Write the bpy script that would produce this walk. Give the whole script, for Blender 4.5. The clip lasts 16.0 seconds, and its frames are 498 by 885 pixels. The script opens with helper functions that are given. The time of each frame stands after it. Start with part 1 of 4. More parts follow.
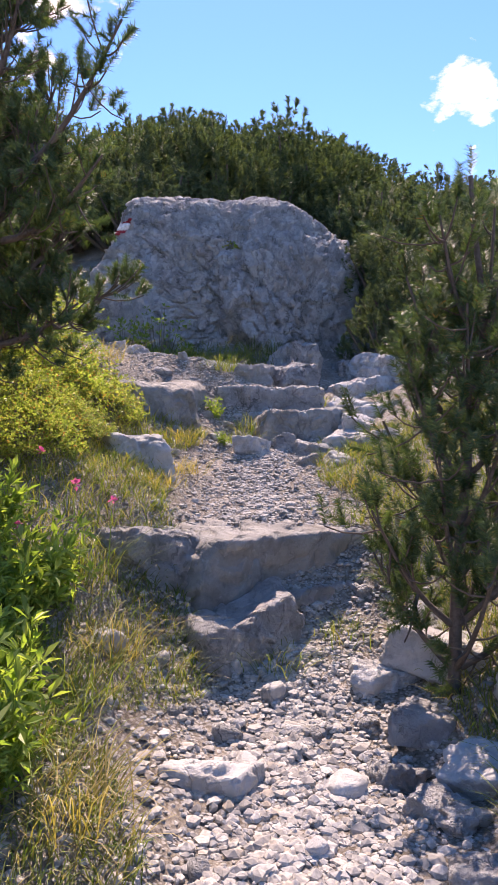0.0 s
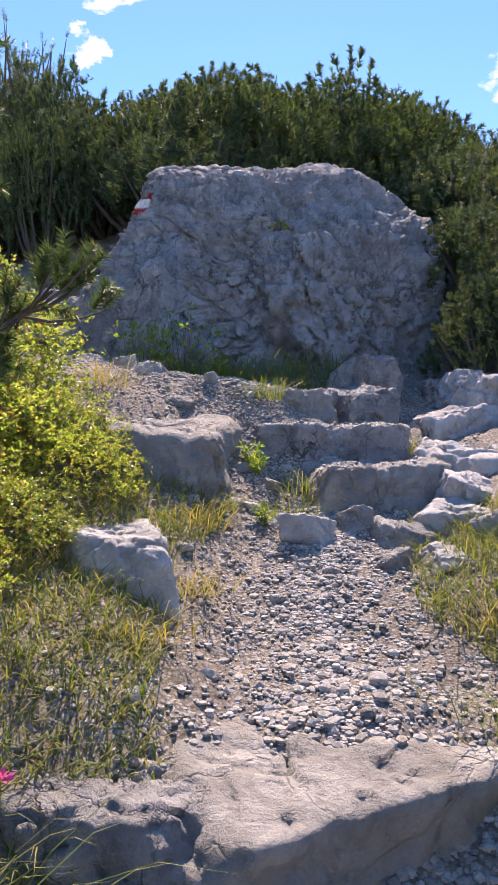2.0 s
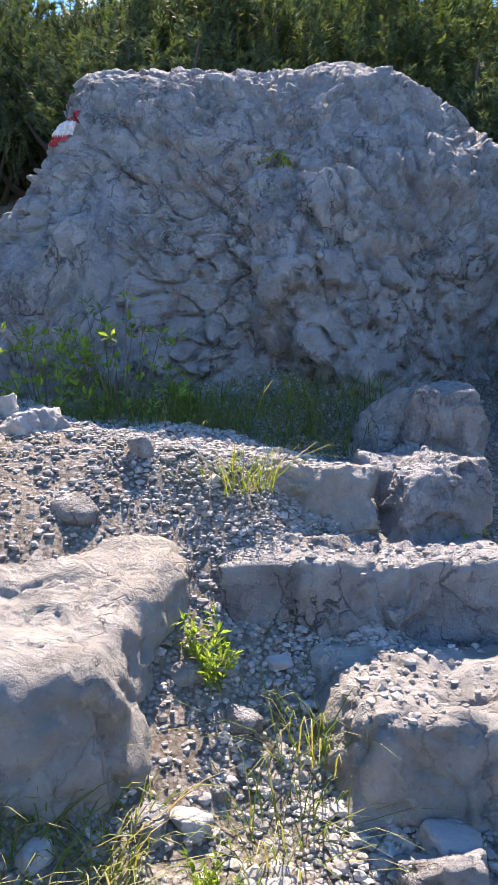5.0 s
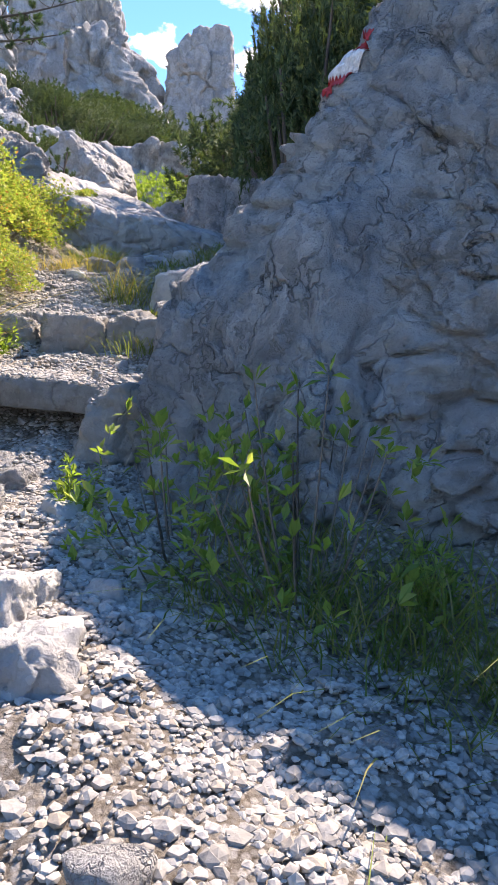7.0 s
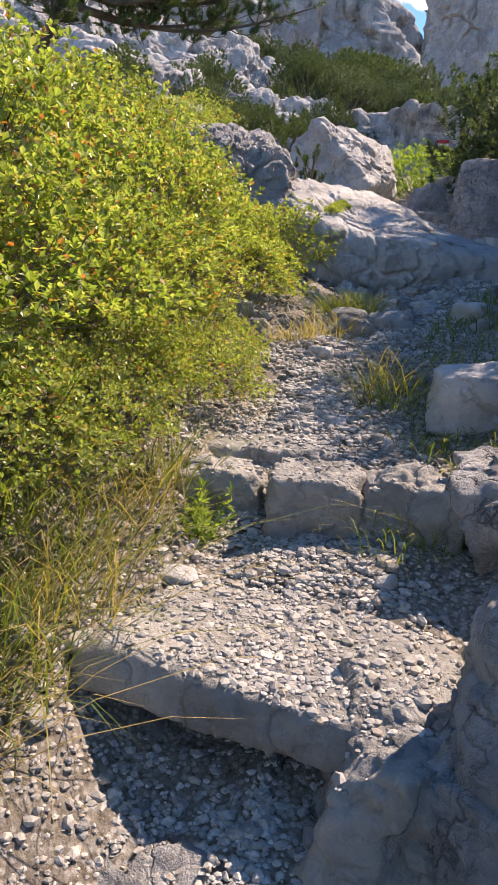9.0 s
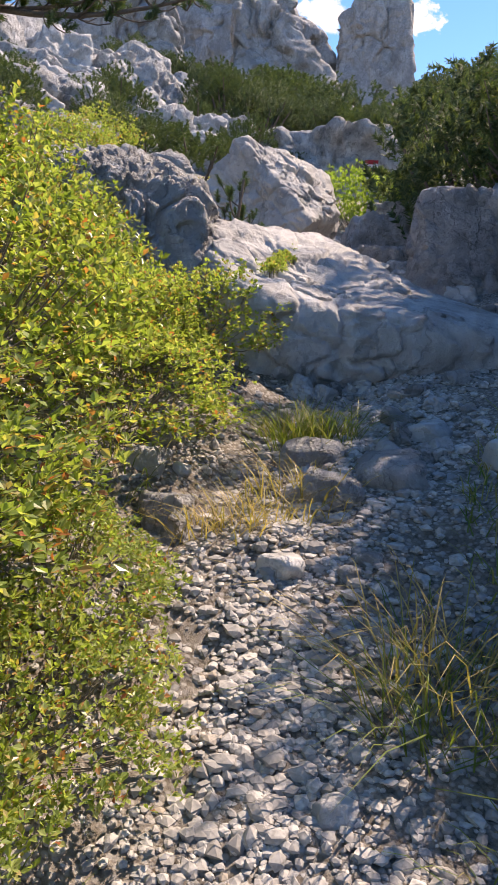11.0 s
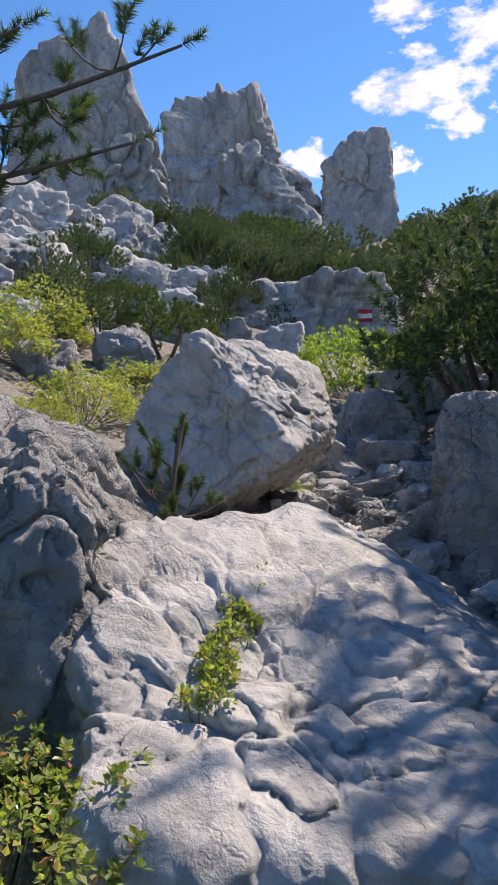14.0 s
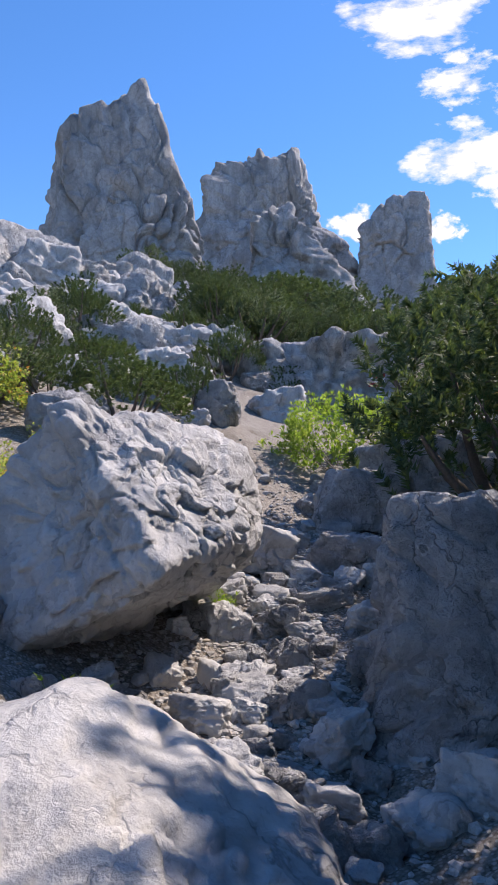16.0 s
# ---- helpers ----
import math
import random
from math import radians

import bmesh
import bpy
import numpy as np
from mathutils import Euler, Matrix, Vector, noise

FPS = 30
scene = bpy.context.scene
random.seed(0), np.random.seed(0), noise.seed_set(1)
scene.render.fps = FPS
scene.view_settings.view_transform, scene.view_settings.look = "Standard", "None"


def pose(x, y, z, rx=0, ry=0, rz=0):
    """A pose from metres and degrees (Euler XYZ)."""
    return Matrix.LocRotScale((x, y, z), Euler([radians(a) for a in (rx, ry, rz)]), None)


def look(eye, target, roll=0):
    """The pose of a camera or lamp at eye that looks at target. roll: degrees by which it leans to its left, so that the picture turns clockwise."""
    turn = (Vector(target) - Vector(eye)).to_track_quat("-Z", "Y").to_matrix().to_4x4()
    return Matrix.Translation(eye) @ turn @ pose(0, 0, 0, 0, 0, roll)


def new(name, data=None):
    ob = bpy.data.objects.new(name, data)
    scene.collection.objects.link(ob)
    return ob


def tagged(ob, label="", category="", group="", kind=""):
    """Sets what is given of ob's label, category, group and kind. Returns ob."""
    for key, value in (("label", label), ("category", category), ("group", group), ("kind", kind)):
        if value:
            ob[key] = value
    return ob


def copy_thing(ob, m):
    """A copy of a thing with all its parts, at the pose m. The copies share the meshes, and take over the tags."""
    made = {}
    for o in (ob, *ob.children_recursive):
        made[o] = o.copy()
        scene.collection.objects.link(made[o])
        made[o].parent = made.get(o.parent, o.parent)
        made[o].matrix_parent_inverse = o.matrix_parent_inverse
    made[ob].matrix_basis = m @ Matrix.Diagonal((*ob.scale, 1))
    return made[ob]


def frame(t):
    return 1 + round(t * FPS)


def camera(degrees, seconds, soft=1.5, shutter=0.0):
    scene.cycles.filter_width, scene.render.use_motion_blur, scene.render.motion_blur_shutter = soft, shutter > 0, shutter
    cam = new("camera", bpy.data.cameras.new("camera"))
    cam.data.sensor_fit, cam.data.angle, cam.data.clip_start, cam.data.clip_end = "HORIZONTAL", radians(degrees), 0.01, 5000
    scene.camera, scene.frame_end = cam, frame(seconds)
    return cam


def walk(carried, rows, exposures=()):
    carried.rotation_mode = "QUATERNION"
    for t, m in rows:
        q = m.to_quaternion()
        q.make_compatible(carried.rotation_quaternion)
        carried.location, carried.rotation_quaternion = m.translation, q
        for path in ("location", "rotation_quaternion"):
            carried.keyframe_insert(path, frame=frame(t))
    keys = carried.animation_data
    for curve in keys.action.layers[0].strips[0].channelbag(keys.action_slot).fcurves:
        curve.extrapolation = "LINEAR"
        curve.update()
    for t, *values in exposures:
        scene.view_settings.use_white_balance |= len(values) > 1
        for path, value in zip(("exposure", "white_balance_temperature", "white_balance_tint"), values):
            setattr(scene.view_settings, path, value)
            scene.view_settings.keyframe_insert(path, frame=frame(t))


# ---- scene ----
cam = camera(37.1, 16.0)
METRES, EYE, TILT, LEAN, TURN = 17.0, 1.5, 0.0, 0.0, 0.0
ROWS = [
    (0.0, 0.0, 0.0, 0.0, -0.0, 0.0, -0.0),
    (0.5, -0.003, 0.0365, 0.0095, 3.01, 0.77, -0.07),
    (1.0, 0.0013, 0.0777, 0.0174, 5.8, 0.91, -0.57),
    (1.5, -0.0019, 0.1137, 0.0253, 6.36, 0.72, -0.99),
    (2.0, -0.0016, 0.1395, 0.0329, 3.86, -0.96, -0.32),
    (2.5, 0.0042, 0.1657, 0.0338, 2.05, -2.84, 0.05),
    (3.0, 0.0008, 0.1973, 0.0387, 0.55, -3.38, 0.07),
    (5.5, -0.0002, 0.3421, 0.0813, 8.74, -5.22, 0.33),
    (6.0, 0.0055, 0.3792, 0.0851, 15.39, -5.48, -1.91),
    (6.5, 0.0043, 0.4206, 0.0927, 21.95, -5.36, -4.95),
    (7.0, -0.0003, 0.4561, 0.1055, 36.56, -6.58, -4.48),
    (7.5, -0.015, 0.4763, 0.1239, 49.67, -8.81, -3.9),
    (8.0, -0.0393, 0.4902, 0.1377, 54.98, -10.44, -4.88),
    (8.5, -0.0628, 0.5054, 0.1463, 56.39, -10.1, -4.55),
    (9.0, -0.0836, 0.5215, 0.1549, 54.88, -11.12, -4.29),
    (9.5, -0.1123, 0.5357, 0.1595, 50.46, -11.65, -3.63),
    (12.0, -0.2197, 0.6445, 0.2108, 50.3, -7.91, -2.19),
    (12.5, -0.2348, 0.6619, 0.2245, 52.43, -6.53, -1.48),
    (13.0, -0.2606, 0.676, 0.2343, 50.75, -4.45, -1.31),
    (13.5, -0.2802, 0.6887, 0.2431, 49.49, -2.06, -0.83),
    (14.0, -0.2934, 0.7107, 0.2465, 48.97, -0.13, -0.98),
    (14.5, -0.3038, 0.7357, 0.2507, 46.58, 0.72, -1.72),
    (15.0, -0.3157, 0.7635, 0.2546, 43.66, 1.52, -2.36),
    (15.5, -0.3204, 0.7864, 0.2575, 45.64, 2.48, -2.35),
    (16.0, -0.3193, 0.8065, 0.2651, 52.09, 4.26, -2.81),
]
walk(cam, [(t, pose(0, 0, EYE, TILT, LEAN, TURN) @ pose(METRES * x, METRES * y, METRES * z, 90 + pitch, roll, yaw)) for t, x, y, z, yaw, pitch, roll in ROWS],
     [(0.0, 1.3, 7800, 33), (2.0, 1.25, 7800, 30), (2.5, 1.15, 7700, 27), (3.0, 1.45, 7500, 24), (5.5, 1.7, 7700, 22), (7.0, 1.55, 7700, 22), (8.5, 1.1, 8200, 24), (9.5, 1.2, 8200, 24), (12.5, 0.85, 7700, 22), (14.0, 0.7, 7300, 19), (14.6, 0.9, 7100, 19), (15.5, 1.3, 6800, 19), (16.0, 0.8, 6800, 21)])

# ---- world, sun, exposure ----
SUN_AZ, SUN_EL = radians(-2), radians(52)      # from +y towards +x, and up
sun_dir = Vector((math.sin(SUN_AZ) * math.cos(SUN_EL), math.cos(SUN_AZ) * math.cos(SUN_EL), math.sin(SUN_EL)))
world = bpy.data.worlds.new("sky")
scene.world = world
world.use_nodes = True
wn = world.node_tree
sky = wn.nodes.new("ShaderNodeTexSky")
sky.sky_type = "NISHITA"
sky.sun_disc = False
sky.sun_elevation, sky.sun_rotation = SUN_EL, SUN_AZ
sky.altitude, sky.air_density, sky.dust_density, sky.ozone_density = 1700, 0.85, 0.1, 2.0
deep = wn.nodes.new("ShaderNodeHueSaturation")
deep.inputs["Saturation"].default_value = 1.26
wn.links.new(sky.outputs[0], deep.inputs["Color"])
wn.links.new(deep.outputs[0], wn.nodes["Background"].inputs[0])
wn.nodes["Background"].inputs[1].default_value = 0.16
sun = new("sun", bpy.data.lights.new("sun", "SUN"))
sun.data.energy, sun.data.angle, sun.data.color = 4.0, radians(0.55), (1.0, 0.95, 0.87)
sun.matrix_world = look(sun_dir * 60, (0, 0, 0))


# ---- number tools ----
def lattice(i, j, k, seed):
    h = (i * 374761393 + j * 668265263 + k * 2147483647 + seed * 1274126177) & 0xFFFFFFFF
    h = ((h ^ (h >> 13)) * 1274126177) & 0xFFFFFFFF
    h = ((h ^ (h >> 16)) * 2246822519) & 0xFFFFFFFF
    return ((h ^ (h >> 15)) & 0xFFFFFF) / 0xFFFFFF


def grain(p, seed=0):
    """Smooth noise from -1 to 1 at the rows of p."""
    p = np.asarray(p, float)
    f = np.floor(p).astype(np.int64)
    u = p - f
    u = u * u * (3 - 2 * u)
    out = 0
    for a in (0, 1):
        for b in (0, 1):
            for c in (0, 1):
                w = (u[:, 0] if a else 1 - u[:, 0]) * (u[:, 1] if b else 1 - u[:, 1]) * (u[:, 2] if c else 1 - u[:, 2])
                out = out + w * lattice(f[:, 0] + a, f[:, 1] + b, f[:, 2] + c, seed)
    return out * 2 - 1


def fractal(p, octaves=4, seed=0, gain=0.5):
    p = np.asarray(p, float)
    out, amp = 0, 1
    for o in range(octaves):
        out = out + amp * grain(p * 2.03 ** o + 17.3 * o, seed + o)
        amp *= gain
    return out


def cells(p, seed=0):
    """Distance to the edge between cells, and a random number for each cell."""
    p = np.asarray(p, float)
    f = np.floor(p).astype(np.int64)
    d1 = np.full(len(p), 9.0)
    d2 = np.full(len(p), 9.0)
    own = np.zeros(len(p))
    for a in (-1, 0, 1):
        for b in (-1, 0, 1):
            for c in (-1, 0, 1):
                i, j, k = f[:, 0] + a, f[:, 1] + b, f[:, 2] + c
                q = np.stack([i + lattice(i, j, k, seed), j + lattice(i, j, k, seed + 1), k + lattice(i, j, k, seed + 2)], 1)
                d = np.linalg.norm(q - p, axis=1)
                near = d < d1
                d2 = np.where(near, d1, np.minimum(d2, d))
                own = np.where(near, lattice(i, j, k, seed + 3), own)
                d1 = np.where(near, d, d1)
    return d2 - d1, own


def unit(v):
    v = np.asarray(v, float)
    return v / (np.linalg.norm(v, axis=-1, keepdims=True) + 1e-9)


def mesh_of(name, verts, faces, material, smooth=True):
    """A mesh from arrays; faces: an array of triangles or of quads."""
    me = bpy.data.meshes.new(name)
    faces = np.asarray(faces, np.int32)
    n, k = faces.shape
    me.vertices.add(len(verts))
    me.vertices.foreach_set("co", np.asarray(verts, np.float32).ravel())
    me.loops.add(n * k)
    me.loops.foreach_set("vertex_index", faces.ravel())
    me.polygons.add(n)
    me.polygons.foreach_set("loop_start", np.arange(0, n * k, k, dtype=np.int32))
    me.polygons.foreach_set("use_smooth", np.full(n, smooth))
    me.materials.append(material)
    me.update()
    me.validate()
    return me


def part(name, me, parent, label=""):
    ob = new(name, me)
    ob.parent = parent
    return tagged(ob, label)


def thing(name, place, label, category, group="", kind="", me=None):
    ob = new(name, me)
    ob.matrix_world = place if isinstance(place, Matrix) else Matrix.Translation(place)
    return tagged(ob, label, category, group, kind)


# ---- materials ----
def material(name, rough=0.8):
    m = bpy.data.materials.new(name)
    m.use_nodes = True
    b = m.node_tree.nodes["Principled BSDF"]
    b.inputs["Roughness"].default_value = rough
    b.inputs["Specular IOR Level"].default_value = 0.3
    return m, m.node_tree, b


def add(nt, kind, **inputs):
    n = nt.nodes.new(kind)
    for k, v in inputs.items():
        n.inputs[k.replace("_", " ")].default_value = v
    return n


def ramp(nt, source, *stops):
    r = nt.nodes.new("ShaderNodeValToRGB")
    while len(r.color_ramp.elements) < len(stops):
        r.color_ramp.elements.new(0.5)
    for e, (p, c) in zip(r.color_ramp.elements, stops):
        e.position, e.color = p, (*c, 1) if not isinstance(c, float) else (c, c, c, 1)
    nt.links.new(source, r.inputs[0])
    return r.outputs[0]


def mixed(nt, fac, a, b, how="MIX"):
    m = nt.nodes.new("ShaderNodeMix")
    m.data_type, m.blend_type = "RGBA", how
    for i, v in ((0, fac), (6, a), (7, b)):
        if isinstance(v, bpy.types.NodeSocket):
            nt.links.new(v, m.inputs[i])
        else:
            m.inputs[i].default_value = v if i == 0 else (*v, 1)
    return m.outputs[2]


def limestone(name, light, dark, ochre=0.3, lichen=0.5, streak=0.0, relief=0.5, crack_scale=4.6, crack_dark=0.55, hairs=0.45):
    """Weathered grey limestone: clouded greys, ochre stains, pale lichen spots, dark pits and hairline cracks, with
    crevice shade put into the colour.
    """
    m, nt, b = material(name, 0.88)
    where = nt.nodes.new("ShaderNodeNewGeometry").outputs["Position"]
    def noise_at(scale, detail=6, rough=0.6, vec=where):
        n = add(nt, "ShaderNodeTexNoise", Scale=scale, Detail=detail, Roughness=rough)
        nt.links.new(vec, n.inputs["Vector"])
        return n.outputs[0]
    big, mid, fine = noise_at(0.9), noise_at(5.0, 8, 0.65), noise_at(38.0, 6, 0.7)
    col = mixed(nt, ramp(nt, mid, (0.32, 0.0), (0.66, 1.0)), dark, light)
    col = mixed(nt, ramp(nt, big, (0.5, 0.0), (0.72, ochre)), col, (0.40, 0.33, 0.235))
    col = mixed(nt, ramp(nt, noise_at(2.6, 7, 0.7), (0.5, 0.0), (0.64, 0.5)), col, tuple(0.55 * c for c in dark))
    spots = add(nt, "ShaderNodeTexVoronoi", Scale=13.0)
    warp = nt.nodes.new("ShaderNodeVectorMath")
    warp.operation = "MULTIPLY_ADD"
    wob = add(nt, "ShaderNodeTexNoise", Scale=14.0, Detail=4)
    nt.links.new(where, wob.inputs["Vector"])
    nt.links.new(wob.outputs["Color"], warp.inputs[0])
    warp.inputs[1].default_value = (0.16, 0.16, 0.16)
    nt.links.new(where, warp.inputs[2])
    nt.links.new(warp.outputs[0], spots.inputs["Vector"])
    col = mixed(nt, ramp(nt, spots.outputs["Distance"], (0.12, lichen), (0.26, 0.0)), col, (0.60, 0.60, 0.58))
    col = mixed(nt, ramp(nt, noise_at(17.0, 8, 0.75), (0.57, 0.0), (0.67, 0.55)), col, (0.14, 0.14, 0.135))
    stretch = nt.nodes.new("ShaderNodeMapping")
    stretch.inputs["Scale"].default_value = (1, 1, 0.45)
    stretch.inputs["Rotation"].default_value = (0.35, 0.2, 0)
    nt.links.new(warp.outputs[0], stretch.inputs[0])
    crack = add(nt, "ShaderNodeTexVoronoi", Scale=crack_scale)
    crack.feature = "DISTANCE_TO_EDGE"
    nt.links.new(stretch.outputs[0], crack.inputs["Vector"])
    lines = ramp(nt, crack.outputs["Distance"], (0.0, 0.0), (0.03, 1.0))
    some = ramp(nt, noise_at(1.7, 3), (0.38, 0.0), (0.58, crack_dark))
    inv = nt.nodes.new("ShaderNodeInvert")
    nt.links.new(lines, inv.inputs["Color"])
    amount = nt.nodes.new("ShaderNodeMath")
    amount.operation = "MULTIPLY"
    nt.links.new(inv.outputs[0], amount.inputs[0])
    nt.links.new(some, amount.inputs[1])
    # crack lines coloured near black, standing in for the shade inside them
    col = mixed(nt, amount.outputs[0], col, (0.09, 0.085, 0.08))
    fine_crack = add(nt, "ShaderNodeTexVoronoi", Scale=crack_scale * 3.1)
    fine_crack.feature = "DISTANCE_TO_EDGE"
    nt.links.new(stretch.outputs[0], fine_crack.inputs["Vector"])
    hair = nt.nodes.new("ShaderNodeMath")
    hair.operation = "MULTIPLY"
    nt.links.new(ramp(nt, fine_crack.outputs["Distance"], (0.0, 1.0), (0.045, 0.0)), hair.inputs[0])
    nt.links.new(ramp(nt, noise_at(3.1, 4), (0.46, 0.0), (0.6, hairs)), hair.inputs[1])
    # the same crevice shade, put into the colour of the fine cracks
    col = mixed(nt, hair.outputs[0], col, (0.10, 0.095, 0.09))
    chip = add(nt, "ShaderNodeTexVoronoi", Scale=crack_scale * 2.2)
    nt.links.new(stretch.outputs[0], chip.inputs["Vector"])
    col = mixed(nt, 0.3, col, ramp(nt, chip.outputs["Color"], (0.2, tuple(0.6 * c for c in dark)), (0.8, light)), "MIX")
    if streak:
        tall = nt.nodes.new("ShaderNodeMapping")
        tall.inputs["Scale"].default_value = (0.5, 0.5, 0.06)
        nt.links.new(where, tall.inputs[0])
        col = mixed(nt, ramp(nt, noise_at(1.6, 8, 0.6, tall.outputs[0]), (0.45, 0.0), (0.65, streak)), col, (0.19, 0.185, 0.175))
    nt.links.new(col, b.inputs["Base Color"])
    h1 = nt.nodes.new("ShaderNodeMath")
    h1.operation = "MULTIPLY_ADD"
    nt.links.new(mid, h1.inputs[0])
    h1.inputs[1].default_value = 2.2
    nt.links.new(fine, h1.inputs[2])
    h2 = nt.nodes.new("ShaderNodeMath")
    h2.operation = "MULTIPLY_ADD"
    nt.links.new(amount.outputs[0], h2.inputs[0])
    h2.inputs[1].default_value = -1.2
    nt.links.new(h1.outputs[0], h2.inputs[2])
    h3 = nt.nodes.new("ShaderNodeMath")
    h3.operation = "MULTIPLY_ADD"
    nt.links.new(ramp(nt, chip.outputs["Color"], (0.0, 0.0), (1.0, 1.0)), h3.inputs[0])
    h3.inputs[1].default_value = 0.55
    nt.links.new(h2.outputs[0], h3.inputs[2])
    h4 = nt.nodes.new("ShaderNodeMath")
    h4.operation = "MULTIPLY_ADD"
    nt.links.new(hair.outputs[0], h4.inputs[0])
    h4.inputs[1].default_value = -0.8
    nt.links.new(h3.outputs[0], h4.inputs[2])
    bump = add(nt, "ShaderNodeBump", Strength=relief, Distance=0.06)
    nt.links.new(h4.outputs[0], bump.inputs["Height"])
    nt.links.new(bump.outputs[0], b.inputs["Normal"])
    return m


ROCK = limestone("limestone", (0.66, 0.65, 0.635), (0.36, 0.358, 0.355), 0.3, 0.75, 0.0, 1.0, 4.6, 0.8)
PALE = limestone("pale_limestone", (0.58, 0.57, 0.55), (0.36, 0.355, 0.345), 0.25, 0.3, 0.0, 0.5, 2.3, 0.5, 0.2)
TREAD = limestone("trodden_limestone", (0.44, 0.425, 0.395), (0.25, 0.24, 0.22), 0.45, 0.25, 0.0, 0.6, 2.6, 0.6, 0.25)
CLIFF = limestone("cliff_limestone", (0.50, 0.49, 0.475), (0.31, 0.305, 0.30), 0.2, 0.0, 0.7, 0.9, 0.8)


def gravel_stone():
    m, nt, b = material("gravel_stone", 0.9)
    g = nt.nodes.new("ShaderNodeNewGeometry")
    base = ramp(nt, g.outputs["Random Per Island"], (0.0, (0.27, 0.255, 0.235)), (0.45, (0.42, 0.40, 0.37)), (0.8, (0.54, 0.515, 0.475)), (1.0, (0.38, 0.32, 0.25)))
    n = add(nt, "ShaderNodeTexNoise", Scale=60.0, Detail=5)
    nt.links.new(g.outputs["Position"], n.inputs["Vector"])
    nt.links.new(mixed(nt, ramp(nt, n.outputs[0], (0.35, 0.6), (0.6, 0.0)), base, (0.2, 0.195, 0.185)), b.inputs["Base Color"])
    bump = add(nt, "ShaderNodeBump", Strength=0.4, Distance=0.01)
    nt.links.new(n.outputs[0], bump.inputs["Height"])
    nt.links.new(bump.outputs[0], b.inputs["Normal"])
    return m


GRAVEL = gravel_stone()


def soil():
    m, nt, b = material("stony_soil", 0.95)
    g = nt.nodes.new("ShaderNodeNewGeometry").outputs["Position"]
    a = add(nt, "ShaderNodeTexNoise", Scale=2.2, Detail=8, Roughness=0.65)
    c = add(nt, "ShaderNodeTexNoise", Scale=30.0, Detail=7, Roughness=0.75)
    for n in (a, c):
        nt.links.new(g, n.inputs["Vector"])
    col = mixed(nt, ramp(nt, c.outputs[0], (0.35, 0.0), (0.65, 1.0)), (0.08, 0.062, 0.045), (0.33, 0.29, 0.24))
    grit = add(nt, "ShaderNodeTexVoronoi", Scale=55.0)
    nt.links.new(g, grit.inputs["Vector"])
    pebble = ramp(nt, grit.outputs["Color"], (0.2, (0.22, 0.20, 0.175)), (0.7, (0.50, 0.47, 0.43)))
    col = mixed(nt, ramp(nt, grit.outputs["Distance"], (0.35, 0.75), (0.6, 0.0)), col, pebble)
    col = mixed(nt, ramp(nt, a.outputs[0], (0.5, 0.0), (0.7, 0.6)), col, (0.085, 0.06, 0.04))
    nt.links.new(col, b.inputs["Base Color"])
    bump = add(nt, "ShaderNodeBump", Strength=0.8, Distance=0.03)
    nt.links.new(c.outputs[0], bump.inputs["Height"])
    nt.links.new(bump.outputs[0], b.inputs["Normal"])
    return m


SOIL = soil()


def foliage(name, *stops, rough=0.5, through_light=0.35):
    """Leaves or needles that vary from one to the next and let some light through."""
    m, nt, b = material(name, rough)
    g = nt.nodes.new("ShaderNodeNewGeometry")
    col = ramp(nt, g.outputs["Random Per Island"], *stops)
    n = add(nt, "ShaderNodeTexNoise", Scale=3.0, Detail=3)
    nt.links.new(g.outputs["Position"], n.inputs["Vector"])
    col = mixed(nt, ramp(nt, n.outputs[0], (0.4, 0.0), (0.65, 0.35)), col, tuple(0.45 * c for c in stops[0][1]))
    nt.links.new(col, b.inputs["Base Color"])
    t = nt.nodes.new("ShaderNodeBsdfTranslucent")
    nt.links.new(mixed(nt, 1.0, col, (1.5, 1.6, 0.6), "MULTIPLY"), t.inputs[0])
    mix = nt.nodes.new("ShaderNodeMixShader")
    mix.inputs[0].default_value = through_light
    nt.links.new(b.outputs[0], mix.inputs[1])
    nt.links.new(t.outputs[0], mix.inputs[2])
    nt.links.new(mix.outputs[0], nt.nodes["Material Output"].inputs[0])
    return m


NEEDLE = foliage("pine_needle", (0.0, (0.055, 0.095, 0.045)), (0.6, (0.095, 0.15, 0.065)), (0.95, (0.16, 0.22, 0.095)), (1.0, (0.30, 0.14, 0.07)), through_light=0.32)
NEEDLE_FAR = foliage("far_pine_needle", (0.0, (0.05, 0.08, 0.042)), (0.6, (0.10, 0.14, 0.065)), (1.0, (0.18, 0.21, 0.10)), rough=0.7, through_light=0.3)
LEAF = foliage("shrub_leaf", (0.0, (0.17, 0.23, 0.055)), (0.5, (0.31, 0.38, 0.12)), (0.8, (0.44, 0.47, 0.21)), (0.93, (0.46, 0.34, 0.15)), (1.0, (0.45, 0.13, 0.08)), rough=0.32, through_light=0.48)
WEED = foliage("weed_leaf", (0.0, (0.14, 0.22, 0.05)), (0.6, (0.26, 0.36, 0.09)), (1.0, (0.40, 0.44, 0.15)), rough=0.45, through_light=0.5)
GRASS = foliage("grass_blade", (0.0, (0.10, 0.16, 0.03)), (0.5, (0.20, 0.24, 0.06)), (0.85, (0.34, 0.29, 0.10)), (1.0, (0.42, 0.33, 0.17)))
STRAW = foliage("dry_grass_blade", (0.0, (0.26, 0.24, 0.08)), (0.5, (0.42, 0.32, 0.13)), (1.0, (0.50, 0.36, 0.18)))
